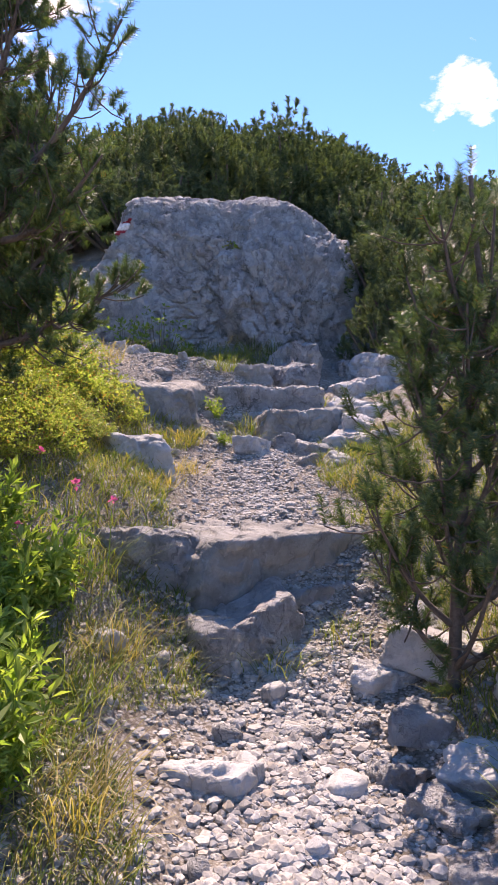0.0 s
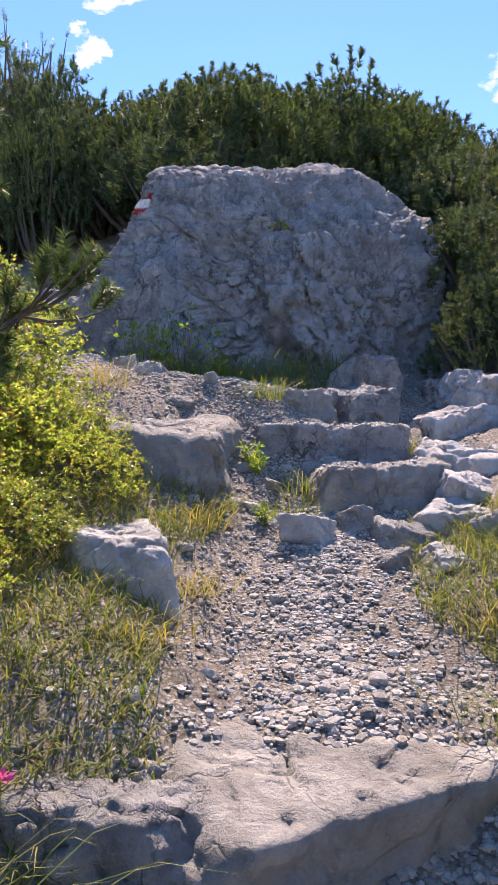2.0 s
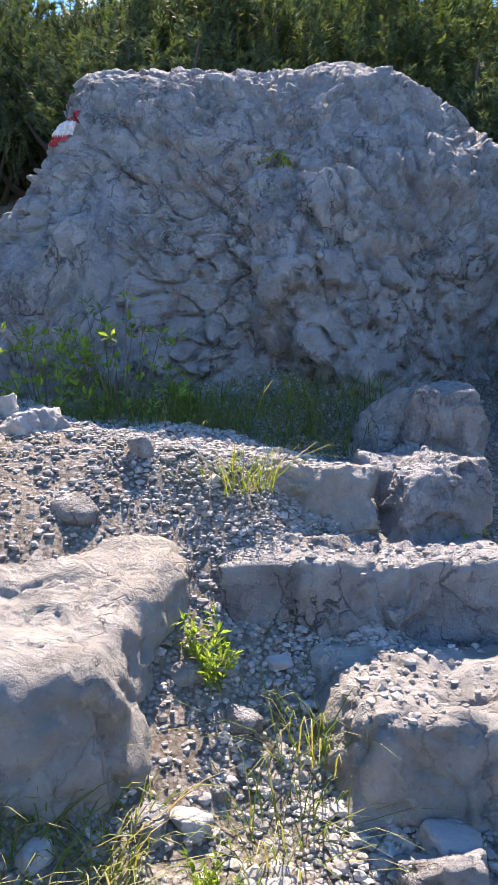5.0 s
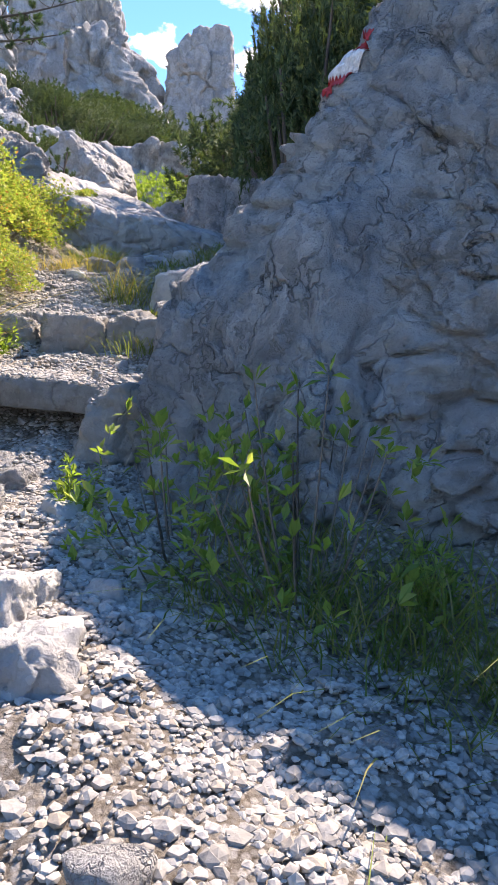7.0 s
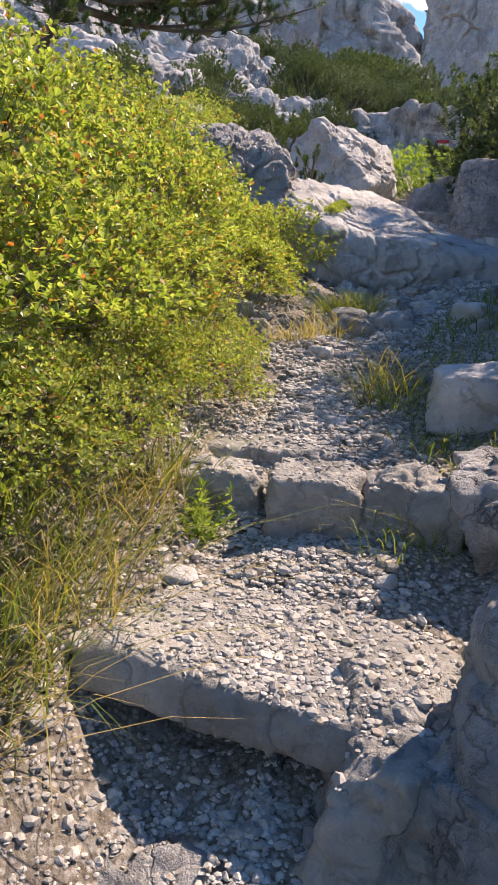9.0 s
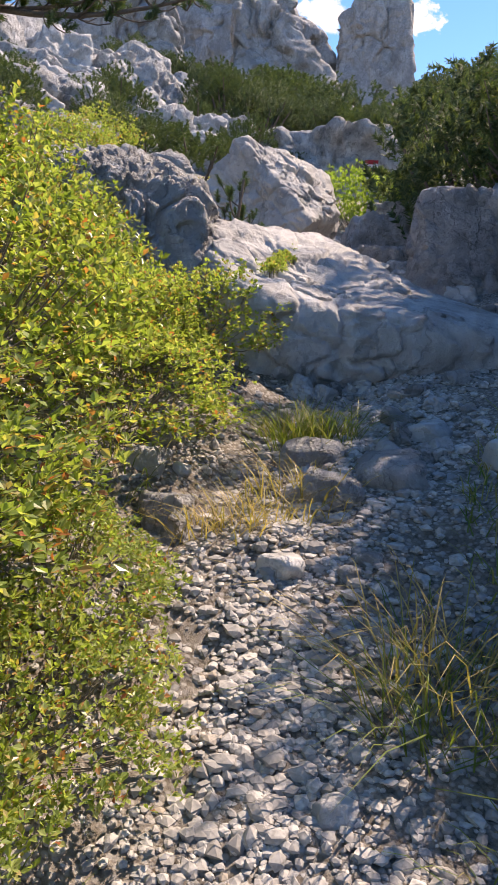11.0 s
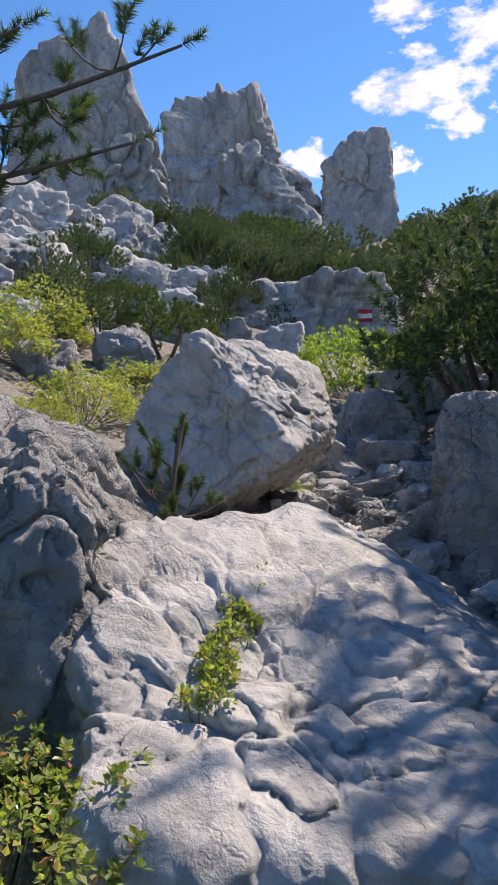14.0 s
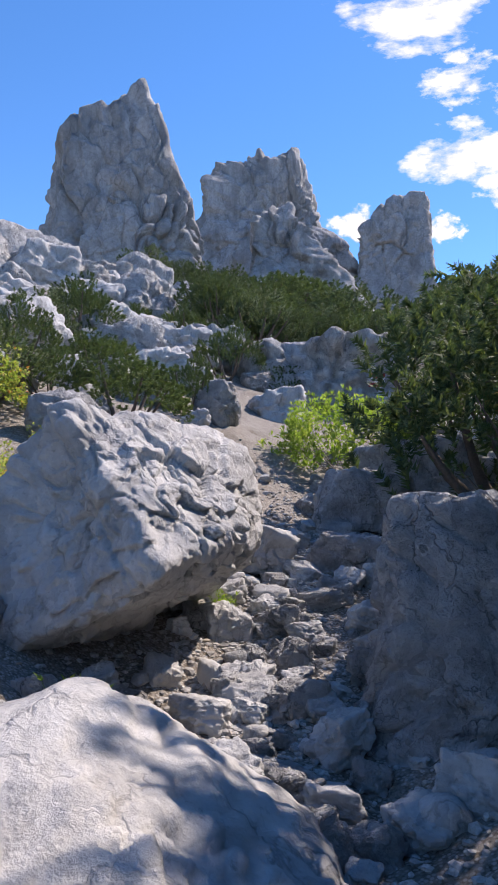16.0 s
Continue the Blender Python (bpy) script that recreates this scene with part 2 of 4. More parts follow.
PETAL = foliage("pink_petal", (0.0, (0.55, 0.08, 0.40)), (1.0, (0.65, 0.15, 0.5)))


def plain(name, colour, rough=0.8, scale=20.0):
    m, nt, b = material(name, rough)
    n = add(nt, "ShaderNodeTexNoise", Scale=scale, Detail=6, Roughness=0.7)
    nt.links.new(nt.nodes.new("ShaderNodeNewGeometry").outputs["Position"], n.inputs["Vector"])
    nt.links.new(mixed(nt, ramp(nt, n.outputs[0], (0.35, 0.8), (0.62, 0.0)), colour, tuple(0.5 * c for c in colour)), b.inputs["Base Color"])
    bump = add(nt, "ShaderNodeBump", Strength=0.5, Distance=0.01)
    nt.links.new(n.outputs[0], bump.inputs["Height"])
    nt.links.new(bump.outputs[0], b.inputs["Normal"])
    return m


BARK = plain("pine_bark", (0.16, 0.125, 0.10), 0.9, 45)
TWIG = plain("grey_twig", (0.24, 0.20, 0.165), 0.9, 60)
RED = plain("red_paint", (0.50, 0.05, 0.06), 0.7, 35)
WHITE = plain("white_paint", (0.80, 0.78, 0.77), 0.7, 35)

# ---- ground ----
# along the trail: x, y, z, rise at 2.5 m to the left, rise at 2.5 m to the right
TRAIL = [(0.35, -4, -0.7, 0.5, 0.3), (0.25, 0, -0.28, 0.6, 0.3), (0.15, 2.4, -0.06, 0.9, 1.8), (0.22, 3.7, 0.05, 1.1, 1.9), (0.25, 4.4, 0.36, 1.2, 1.2),
         (0.12, 5.0, 0.85, 1.1, 0.6), (0.1, 6.4, 1.13, 1.2, 0.6), (0.2, 7.1, 1.34, 0.9, 0.7), (0.3, 7.75, 1.58, 0.5, 0.9), (0.15, 8.4, 1.92, 0.0, 1.3), (-0.15, 8.75, 2.3, -0.5, 1.4),
         (-0.9, 8.95, 2.4, -0.8, 1.4), (-1.8, 9.35, 2.55, 0.1, 1.4), (-2.55, 9.75, 2.62, 1.2, 1.4), (-3.3, 10.5, 3.12, 1.5, 1.2), (-4.2, 11.2, 3.48, 1.6, 0.8),
         (-5.0, 12.0, 3.78, 1.6, 0.6), (-5.6, 13.2, 4.05, 1.2, 0.5), (-6.6, 14.8, 4.4, 0.9, 0.5), (-8.6, 16.1, 4.8, 1.0, 0.6), (-9.9, 17.5, 5.22, 0.9, 0.7),
         (-11.7, 20, 5.9, 0.9, 0.7), (-14, 23, 6.9, 0.8, 0.6), (-20, 28, 9.0, 0.6, 0.5), (-60, 62, 26, 0.4, 0.4), (-200, 190, 40, 0, 0)]
T = np.array(TRAIL)
run = np.concatenate([[0], np.cumsum(np.linalg.norm(np.diff(T[:, :2], axis=0), axis=1))])
at_run = np.unique(np.concatenate([np.arange(0, 34, 0.2), np.geomspace(34, run[-1], 50)]))
TS = np.stack([np.interp(at_run, run, T[:, k]) for k in range(5)], 1)
DIR = unit(np.gradient(TS[:, :2], axis=0))


def ground_z(x, y):
    x, y = np.atleast_1d(np.asarray(x, float)), np.atleast_1d(np.asarray(y, float))
    out = np.empty(len(x))
    for a in range(0, len(x), 20000):
        dx, dy = x[a:a + 20000, None] - TS[:, 0], y[a:a + 20000, None] - TS[:, 1]
        w = 1 / (dx * dx + dy * dy + 0.03) ** 3
        side = DIR[:, 0] * dy - DIR[:, 1] * dx
        reach = np.sqrt(dx * dx + dy * dy)
        side = np.sign(side) * np.minimum(np.abs(side) * 0.5 + reach * 0.5, 14)
        rise = np.where(side > 0, TS[:, 3] * np.maximum(side - 0.4, 0), TS[:, 4] * np.maximum(-side - 0.7, 0)) / 2.5
        out[a:a + 20000] = (w * (TS[:, 2] + rise)).sum(1) / w.sum(1)
    p = np.stack([x, y, np.zeros(len(x))], 1)
    far = np.clip(np.hypot(x + 6, y - 12) / 60, 0, 8)
    return out + 0.05 * fractal(p * 1.6, 4, 3) + 0.018 * fractal(p * 9, 3, 5) + far * 1.2 * fractal(p * 0.09, 4, 8) + 1.9 * np.exp(-((x + 1.8) ** 2 + (y - 18.3) ** 2) / 14) - 0.3 * np.exp(-((x - 1.6) ** 2 + (y - 9.0) ** 2) / 0.3) - 0.55 * np.exp(-((x - 1.95) ** 2 + (y - 10.3) ** 2) / 0.7) - 1.9 * np.exp(-((x - 6.0) ** 2 + (y - 16.5) ** 2) / 16)


def spaced(a, b, step, reach):
    inner = np.arange(a, b, step)
    grow = step * np.cumsum(1.13 ** np.arange(1, 80))
    grow = grow[grow < reach]
    return np.concatenate([(a - grow)[::-1], inner, b + grow])


gx, gy = spaced(-10.5, 2.5, 0.075, 900), spaced(0.5, 19, 0.075, 900)
GX, GY = np.meshgrid(gx, gy)
gv = np.stack([GX.ravel(), GY.ravel(), ground_z(GX.ravel(), GY.ravel())], 1)
idx = np.arange(len(gv)).reshape(GX.shape)
gf = np.stack([idx[:-1, :-1], idx[:-1, 1:], idx[1:, 1:], idx[1:, :-1]], -1).reshape(-1, 4)
ground = thing("ground", (0, 0, 0), "stony brown mountain soil with grey gravel", "ground", kind="structure", me=mesh_of("ground", gv, gf, SOIL))


def gz(x, y):
    return float(ground_z(x, y)[0])


# ---- rocks ----
SPHERES = {}


def sphere(level):
    if level not in SPHERES:
        bm = bmesh.new()
        bmesh.ops.create_icosphere(bm, subdivisions=level, radius=1)
        SPHERES[level] = (np.array([v.co for v in bm.verts]), np.array([[v.index for v in f.verts] for f in bm.faces]))
        bm.free()
    return SPHERES[level]


def rock_mesh(name, planes, seed, level=5, mat=None, rough=0.05, blocks=0.05, block_size=0.3, crack=0.03, hard=16, flat=1.0):
    """A rock: rounded-off cut planes (normal, distance from the middle), chipped into blocks, split by cracks, roughened."""
    d, f = sphere(level)
    n = unit([p[0] for p in planes])
    h = np.array([p[1] for p in planes])
    s = (np.maximum(d @ n.T, 0) / h) ** hard
    v = d * (s.sum(1) ** (-1 / hard))[:, None]
    size = np.abs(v).max()
    off = seed * 7.31
    q = v / block_size * (1, 1, flat) + 0.35 * np.stack([grain(v * 2 / block_size + k * 9.1, seed + k) for k in range(3)], 1) + off
    edge, own = cells(q, seed)
    edge2, own2 = cells(q * 2.7 + 3.3, seed + 9)
    push = blocks * (own - 0.6) + 0.4 * blocks * (own2 - 0.5)
    push = push - crack * np.exp(-(edge / 0.07) ** 2) - 0.35 * crack * np.exp(-(edge2 / 0.09) ** 2)
    push = push + rough * fractal(v * 1.6 / max(size, 0.2) + off, 3, seed) + 0.35 * rough * fractal(v * 7 / max(size, 0.2) + off, 4, seed + 4)
    v = v + d * push[:, None]
    return mesh_of(name, v, f, mat or ROCK)


def cut_rock(name, centre, cuts, seed, label, category="boulder", **look_of):
    """A rock from cuts (normal, a point on the cut) in the place's metres."""
    c = np.array(centre, float)
    planes = []
    for n, p in cuts:
        n = unit(n)
        planes.append((n, max(0.05, float(n @ (np.array(p, float) - c)))))
    return thing(name, centre, label, category, me=rock_mesh(name, planes, seed, **look_of))


def block(name, centre, size, turn, seed, label, category="stone", tilt=(0, 0), group="", taper=0.16, **look_of):
    """A roughly box-shaped rock."""
    rng = np.random.default_rng(seed)
    planes = []
    for ax in range(3):
        for sgn in (1, -1):
            n = np.zeros(3)
            n[ax] = sgn
            n = n + rng.normal(0, taper, 3) * (1 if ax < 2 else 0.4)
            planes.append((n, size[ax] / 2 * rng.uniform(0.93, 1.05)))
    for _ in range(3):
        n = rng.normal(0, 1, 3)
        n[2] = abs(n[2])
        n = unit(n)
        planes.append((n, float(np.abs(n) @ np.array(size)) / 2 * rng.uniform(0.72, 0.85)))
    m = min(size)
    look_of.setdefault("rough", 0.09 * m)
    look_of.setdefault("blocks", 0.09 * m)
    look_of.setdefault("block_size", 0.5 * m)
    look_of.setdefault("crack", 0.04 * m)
    me = rock_mesh(name, planes, seed, **look_of)
    return thing(name, pose(*centre, tilt[0], tilt[1], turn), label, category, group, me=me)


# the great boulder beside the bend
boulder = cut_rock("boulder", (-0.3, 11.5, 3.6), [
    ((-0.05, -0.93, 0.33), (-0.5, 10.25, 3.5)), ((0.38, -0.9, 0.12), (1.0, 10.75, 3.5)), ((0.97, 0.05, 0.13), (1.62, 11.6, 3.4)),
    ((-0.86, -0.05, 0.36), (-2.03, 10.75, 4.4)), ((-0.08, -0.12, 1.0), (-0.3, 11.8, 5.36)), ((0.6, -0.15, 0.78), (0.98, 11.5, 5.06)), ((0.9, -0.3, 0.35), (1.42, 11.2, 4.4)),
    ((0.0, 1.0, 0.1), (0, 13.2, 4)), ((-0.02, -0.6, 0.8), (-0.4, 11.0, 5.12)), ((0, 0, -1), (0, 11, 2.0)), ((-0.7, 0.7, 0.2), (-1.6, 12.6, 4))],
    3, "great grey limestone boulder with cracked weathered face", level=8, rough=0.085, blocks=0.085, block_size=0.26, crack=0.065, hard=22, flat=1.6)
lump = cut_rock("rock_bulge", (-1.7, 10.55, 2.8), [
    ((-0.8, -0.5, 0.25), (-2.4, 9.85, 3.0)), ((-0.1, -0.97, 0.2), (-1.5, 9.88, 2.8)), ((-0.35, -0.35, 0.87), (-2.2, 10.2, 3.66)), ((-1, 0.25, 0.15), (-2.62, 10.4, 3.0)),
    ((0.75, -0.55, 0.35), (-1.15, 10.12, 3.1)), ((0, 1, 0), (-1.5, 11.5, 2.8)), ((0, 0, -1), (-1.5, 10.4, 1.9)), ((1, 0, 0), (-0.8, 10.5, 3))],
    5, "rounded blue-grey limestone bulge at the boulder's foot", level=7, rough=0.1, blocks=0.07, block_size=0.33, crack=0.045, hard=14)
slab = cut_rock("rock_bulge", (0.5, 11.35, 3.4), [
    ((0.12, -0.95, 0.3), (0.3, 9.99, 3.3)), ((-0.92, -0.38, 0.1), (-0.48, 10.3, 3.4)), ((-0.3, -0.6, 0.75), (-0.05, 10.38, 4.15)), ((0.5, -0.82, 0.2), (1.2, 10.5, 3.4)), ((0.3, -0.6, 0.75), (1.0, 10.8, 4.4)),
    ((1, 0, 0.1), (1.6, 11.3, 3.3)), ((0, 1, 0), (0, 12.4, 3)), ((0, 0, -1), (0, 11, 2.0)), ((0, 0, 1), (0.5, 11.4, 4.65)), ((-0.6, -0.6, -0.5), (-0.35, 10.4, 2.75))],
    8, "cracked projecting limestone face", level=7, rough=0.09, blocks=0.11, block_size=0.22, crack=0.065, hard=18)
for ob in (lump, slab):
    ob.parent, ob.matrix_parent_inverse = boulder, Matrix.Translation((0.3, -11.5, -3.6))
    del ob["category"]

# rocks of the lower trail
block("rock_ledge", (-0.02, 5.05, 0.62), (1.5, 0.95, 0.68), 32, 11, "grey limestone ledge forming a high trail step", "rock ledge", tilt=(3, 0), level=6, taper=0.08, hard=26, mat=TREAD, rough=0.04, blocks=0.035, block_size=0.35, crack=0.025)
block("rock_ledge", (-0.62, 4.75, 0.66), (0.75, 0.7, 0.6), 20, 12, "split grey limestone ledge beside weeds", "rock ledge", level=6, rough=0.04, blocks=0.06, block_size=0.25, crack=0.03)
block("rock", (-0.02, 4.28, 0.32), (0.75, 0.42, 0.5), 36, 13, "pointed grey limestone rock below the ledge", "rock", tilt=(0, -16), level=6)
block("rock", (0.4, 4.75, 0.45), (0.45, 0.35, 0.4), 20, 41, "grey limestone rock beside the ledge", "rock", level=5)
block("flat_stone", (0.08, 3.62, 0.05), (0.46, 0.32, 0.16), 10, 14, "flat pale limestone slab in the gravel", "stone", level=5, mat=TREAD)
block("stone", (-0.15, 3.02, 0.06), (0.34, 0.24, 0.24), -12, 15, "blocky pale limestone in the gravel", "stone", level=5, mat=PALE)
block("rock", (0.75, 4.75, 0.42), (0.36, 0.36, 0.4), 30, 16, "grey rock under the young pine", "rock", level=5)
block("rock", (-0.98, 6.1, 1.32), (0.5, 0.75, 0.55), 25, 17, "upright split pale limestone beside the trail", "rock", level=6, mat=PALE)
block("rock_slab", (-1.02, 7.68, 1.78), (1.15, 1.5, 0.72), 10, 18, "large smooth pale limestone slab beside the steps", "rock slab", tilt=(4, 0), level=6, mat=TREAD, taper=0.2, hard=10, blocks=0.05, block_size=0.4)
block("step_stone", (0.5, 7.62, 1.56), (1.05, 0.62, 0.52), 6, 19, "rough limestone step stone", "stone step", group="stone steps", level=6, mat=TREAD, taper=0.07)
block("step_stone", (0.22, 8.26, 1.86), (1.15, 0.62, 0.52), 4, 20, "long limestone step stone with shaded front", "stone step", group="stone steps", level=6, taper=0.06, hard=24)
block("step_stone", (-0.14, 8.82, 2.16), (0.8, 0.55, 0.5), -4, 21, "blocky limestone step stone", "stone step", group="stone steps", level=6, mat=TREAD, taper=0.08)
block("step_stone", (0.52, 8.8, 2.2), (0.52, 0.5, 0.44), 8, 22, "rounded limestone step stone", "stone step", group="stone steps", level=6)
block("rock", (0.6, 9.35, 2.5), (0.5, 0.4, 0.48), 20, 23, "lumpy grey limestone at the boulder's foot", "rock", level=6)
block("rock", (1.12, 8.05, 1.66), (0.6, 0.9, 0.6), -20, 24, "pale slanting limestone beside the steps", "rock", tilt=(8, 10), level=6, mat=PALE)
block("rock", (1.75, 8.3, 1.8), (0.8, 0.9, 0.6), 15, 25, "pale slanting limestone beside the steps", "rock", tilt=(5, -8), level=6, mat=PALE)

block("rock", (1.75, 9.3, 2.3), (0.9, 0.7, 0.6), 25, 26, "pale weathered limestone beside the steps", "rock", level=6, mat=PALE)
block("rock", (2.4, 8.9, 2.2), (0.9, 0.8, 0.6), -15, 27, "pale weathered limestone beside the steps", "rock", level=6)
block("rock", (1.3, 8.85, 1.98), (0.85, 0.6, 0.55), 30, 43, "pale weathered limestone beside the steps", "rock", tilt=(6, -6), level=6, mat=PALE)
block("rock", (1.95, 8.85, 2.05), (0.6, 0.55, 0.5), -25, 44, "pale weathered limestone beside the steps", "rock", level=6, mat=PALE)
block("rock", (1.35, 9.6, 2.35), (0.5, 0.45, 0.42), 12, 45, "grey limestone at the boulder's foot", "rock", level=6)

# rocks of the upper trail
block("step_slab", (-3.04, 10.2, 3.05), (1.15, 0.72, 0.15), 36, 31, "flat pale limestone slab forming a step", "stone step", group="stone steps", level=6, mat=TREAD, taper=0.1, hard=22)
block("step_slab", (-2.5, 10.35, 2.96), (0.6, 0.7, 0.4), 30, 32, "flat limestone slab forming a step", "stone step", group="stone steps", level=6, taper=0.1, mat=TREAD)
for c, s, r, sd in [((-3.98, 10.62, 3.3), (0.36, 0.36, 0.26), 50, 33), ((-3.64, 10.84, 3.3), (0.42, 0.36, 0.34), 55, 34), ((-3.36, 11.08, 3.34), (0.34, 0.34, 0.34), 48, 35), ((-4.2, 11.0, 3.38), (0.7, 0.5, 0.2), 50, 36)]:
    block("step_stone", c, s, r, sd, "pale limestone step stone in gravel", "stone step", group="stone steps", level=5, mat=TREAD, taper=0.1)
block("rock", (-2.68, 9.62, 2.6), (0.42, 0.34, 0.36), 35, 42, "rough grey limestone rock below the step slab", "rock", level=6)
block("rock", (-2.95, 11.35, 3.42), (0.5, 0.5, 0.5), 40, 37, "grey rounded rock beside the trail", "rock", level=6)
block("rock_slab", (-3.55, 12.05, 3.72), (0.9, 0.5, 0.36), 35, 38, "layered pale limestone slab beside the trail", "rock slab", level=6, mat=PALE)
block("rock", (-5.75, 11.95, 3.95), (0.5, 0.2, 0.24), 130, 39, "slanting dark limestone beside the shrubs", "rock", tilt=(0, 20), level=5)
block("rock", (-5.4, 11.75, 3.86), (0.35, 0.2, 0.24), 140, 40, "slanting dark limestone beside the shrubs", "rock", tilt=(0, 15), level=5)
cut_rock("boulder", (-6.9, 13.8, 4.5), [
    ((0.82, -0.5, 0.0), (-6.12, 13.25, 4.5)), ((0.33, -0.05, 0.95), (-6.9, 13.6, 5.06)), ((0.37, 0.87, 0.33), (-6.75, 15.5, 4.65)), ((0.3, 0.35, 0.89), (-7.55, 14.8, 5.34)), ((-0.45, -0.88, 0.15), (-6.75, 12.92, 4.6)),
    ((-0.7, 0.6, 0.2), (-8.3, 14.9, 5.0)), ((-0.5, -0.1, 0.85), (-7.75, 13.9, 5.28)), ((0, 0, -1), (-6.9, 13.8, 3.6)), ((0.6, -0.3, -0.7), (-6.2, 13.25, 4.25))],
    51, "broad pale limestone boulder with sunlit sloping top", level=7, mat=PALE, rough=0.1, blocks=0.05, block_size=0.33, crack=0.04, hard=16)
cut_rock("boulder", (-9.55, 16.05, 5.85), [
    ((0.45, -0.85, 0.3), (-9.35, 15.4, 5.85)), ((0.68, 0.12, 0.72), (-9.3, 15.85, 6.22)), ((0.3, 0.15, 0.95), (-9.55, 15.9, 6.5)), ((-0.62, -0.15, 0.77), (-9.68, 15.9, 6.48)), ((0.62, 0.55, 0.55), (-9.1, 16.3, 6.25)), ((0.75, 0.6, -0.25), (-8.95, 16.4, 5.9)),
    ((0.5, 0.3, -0.8), (-9.3, 16.1, 5.4)), ((-0.85, -0.4, 0.35), (-10.15, 15.7, 5.9)), ((-0.5, 0.85, 0.1), (-10, 16.9, 6)), ((0, 0, -1), (-9.5, 16, 5.1))],
    52, "leaning grey limestone boulder with fluted top", level=7, rough=0.1, blocks=0.07, block_size=0.26, crack=0.035, hard=18, mat=PALE)
cut_rock("boulder", (-8.1, 13.25, 5.2), [
    ((0.7, -0.65, 0.3), (-7.6, 12.85, 5.2)), ((0.2, 0.1, 1), (-8.2, 13.1, 5.82)), ((0.65, 0.7, 0.35), (-7.55, 13.65, 5.3)), ((-0.8, -0.5, 0.3), (-8.75, 12.8, 5.1)),
    ((-0.6, 0.7, 0.2), (-8.6, 13.7, 5)), ((0, 0, -1), (-8, 13, 4.2)), ((0.35, -0.2, 0.9), (-7.9, 13.0, 5.75))],
    53, "jagged fluted grey limestone rock", level=7, rough=0.1, blocks=0.12, block_size=0.34, crack=0.06, flat=0.5)
cut_rock("boulder", (-7.35, 17.75, 5.1), [
    ((-0.72, -0.55, 0.12), (-8.3, 16.95, 5.3)), ((0.4, -0.85, 0.32), (-7.7, 16.65, 5.2)), ((-0.15, 0.05, 1), (-7.5, 17.6, 6.1)), ((0.6, 0.75, 0.2), (-6.6, 18.4, 5.4)),
    ((-0.6, 0.75, 0.2), (-8, 18.6, 5)), ((0, 0, -1), (-7.4, 17.8, 3.9))],
    54, "tall grey limestone block with deep cracks", level=7, rough=0.1, blocks=0.13, block_size=0.36, crack=0.1, flat=0.45)
block("rock", (-11.2, 19.9, 6.0), (1.0, 0.8, 0.7), 50, 55, "grey limestone rock beside the trail", "rock", level=6)
block("rock", (-11.9, 21.6, 6.5), (1.4, 0.9, 0.8), 30, 56, "grey limestone rock beside the trail", "rock", level=6)
block("rock", (-10.2, 18.7, 5.5), (0.7, 0.5, 0.45), 20, 57, "grey limestone rock beside the trail", "rock", level=6)
block("rock", (-10.8, 17.9, 5.55), (0.8, 0.6, 0.45), 60, 58, "pale limestone rock beside the trail", "rock", level=6, mat=PALE)
block("rock_wall", (-19.6, 27.2, 8.6), (3.2, 6.2, 3.0), 40, 59, "broken grey limestone wall below dwarf pines", "rock wall", level=6, blocks=0.5, block_size=1.1, crack=0.2)
block("boulder", (-26, 24.3, 9.5), (3.2, 4.0, 4.0), 30, 60, "pale limestone boulder on the slope", "boulder", level=6, mat=PALE, taper=0.3)
block("boulder", (-23.5, 25.6, 9.0), (1.8, 2.2, 2.6), 70, 61, "pale limestone boulder on the slope", "boulder", level=6, mat=PALE, taper=0.3)


def tower(eye_yaw, centre, cuts, seed, label, **look_of):
    """A far rock tower; cuts in its own axes: (normal, point), across, towards the trail, and up."""
    a = radians(eye_yaw)
    right, back = np.array((math.cos(a), math.sin(a), 0)), np.array((math.sin(a), -math.cos(a), 0))
    c = np.array(centre, float)
    axes = np.array([right, back, (0, 0, 1.0)])
    return cut_rock("rock_tower", centre, [(np.array(n, float) @ axes, c + np.array(p, float) @ axes) for n, p in cuts], seed, label, "rock tower", mat=CLIFF, **look_of)


BACK = [((0, -1, 0.1), (0, -5, 0)), ((0, 0, -1), (0, 0, -9))]
tower(62, (-49, 37.3, 22.8), [((-1, 0.1, 0.05), (-6.2, 0, 0)), ((-0.62, 0, 0.78), (-4.5, 0, 7.2)), ((0.1, 0, 1), (0.5, 0, 10.6)), ((0.93, 0.1, 0.34), (1.9, 0, 5)), ((0.1, 0.97, 0.2), (0, 3.2, 4)), ((0.75, 0.6, 0.25), (3.8, 2, 2))] + BACK,
      71, "tall grey limestone tower against the sky", level=7, rough=0.7, blocks=0.7, block_size=3.0, crack=0.5, hard=26, flat=0.3)
tower(50, (-59, 58, 31.5), [((-1, 0.1, 0.1), (-7.4, 0, 0)), ((-0.5, 0, 0.85), (-4.5, 0, 6.2)), ((0.05, 0, 1), (0, 0, 7.4)), ((0.85, 0.1, 0.5), (3.3, 0, 3)), ((0.1, 0.95, 0.3), (0, 3.4, 2))] + BACK,
      72, "jagged grey limestone ridge against the sky", level=7, rough=1.7, blocks=1.3, block_size=3.2, crack=0.5, hard=22, flat=0.3)
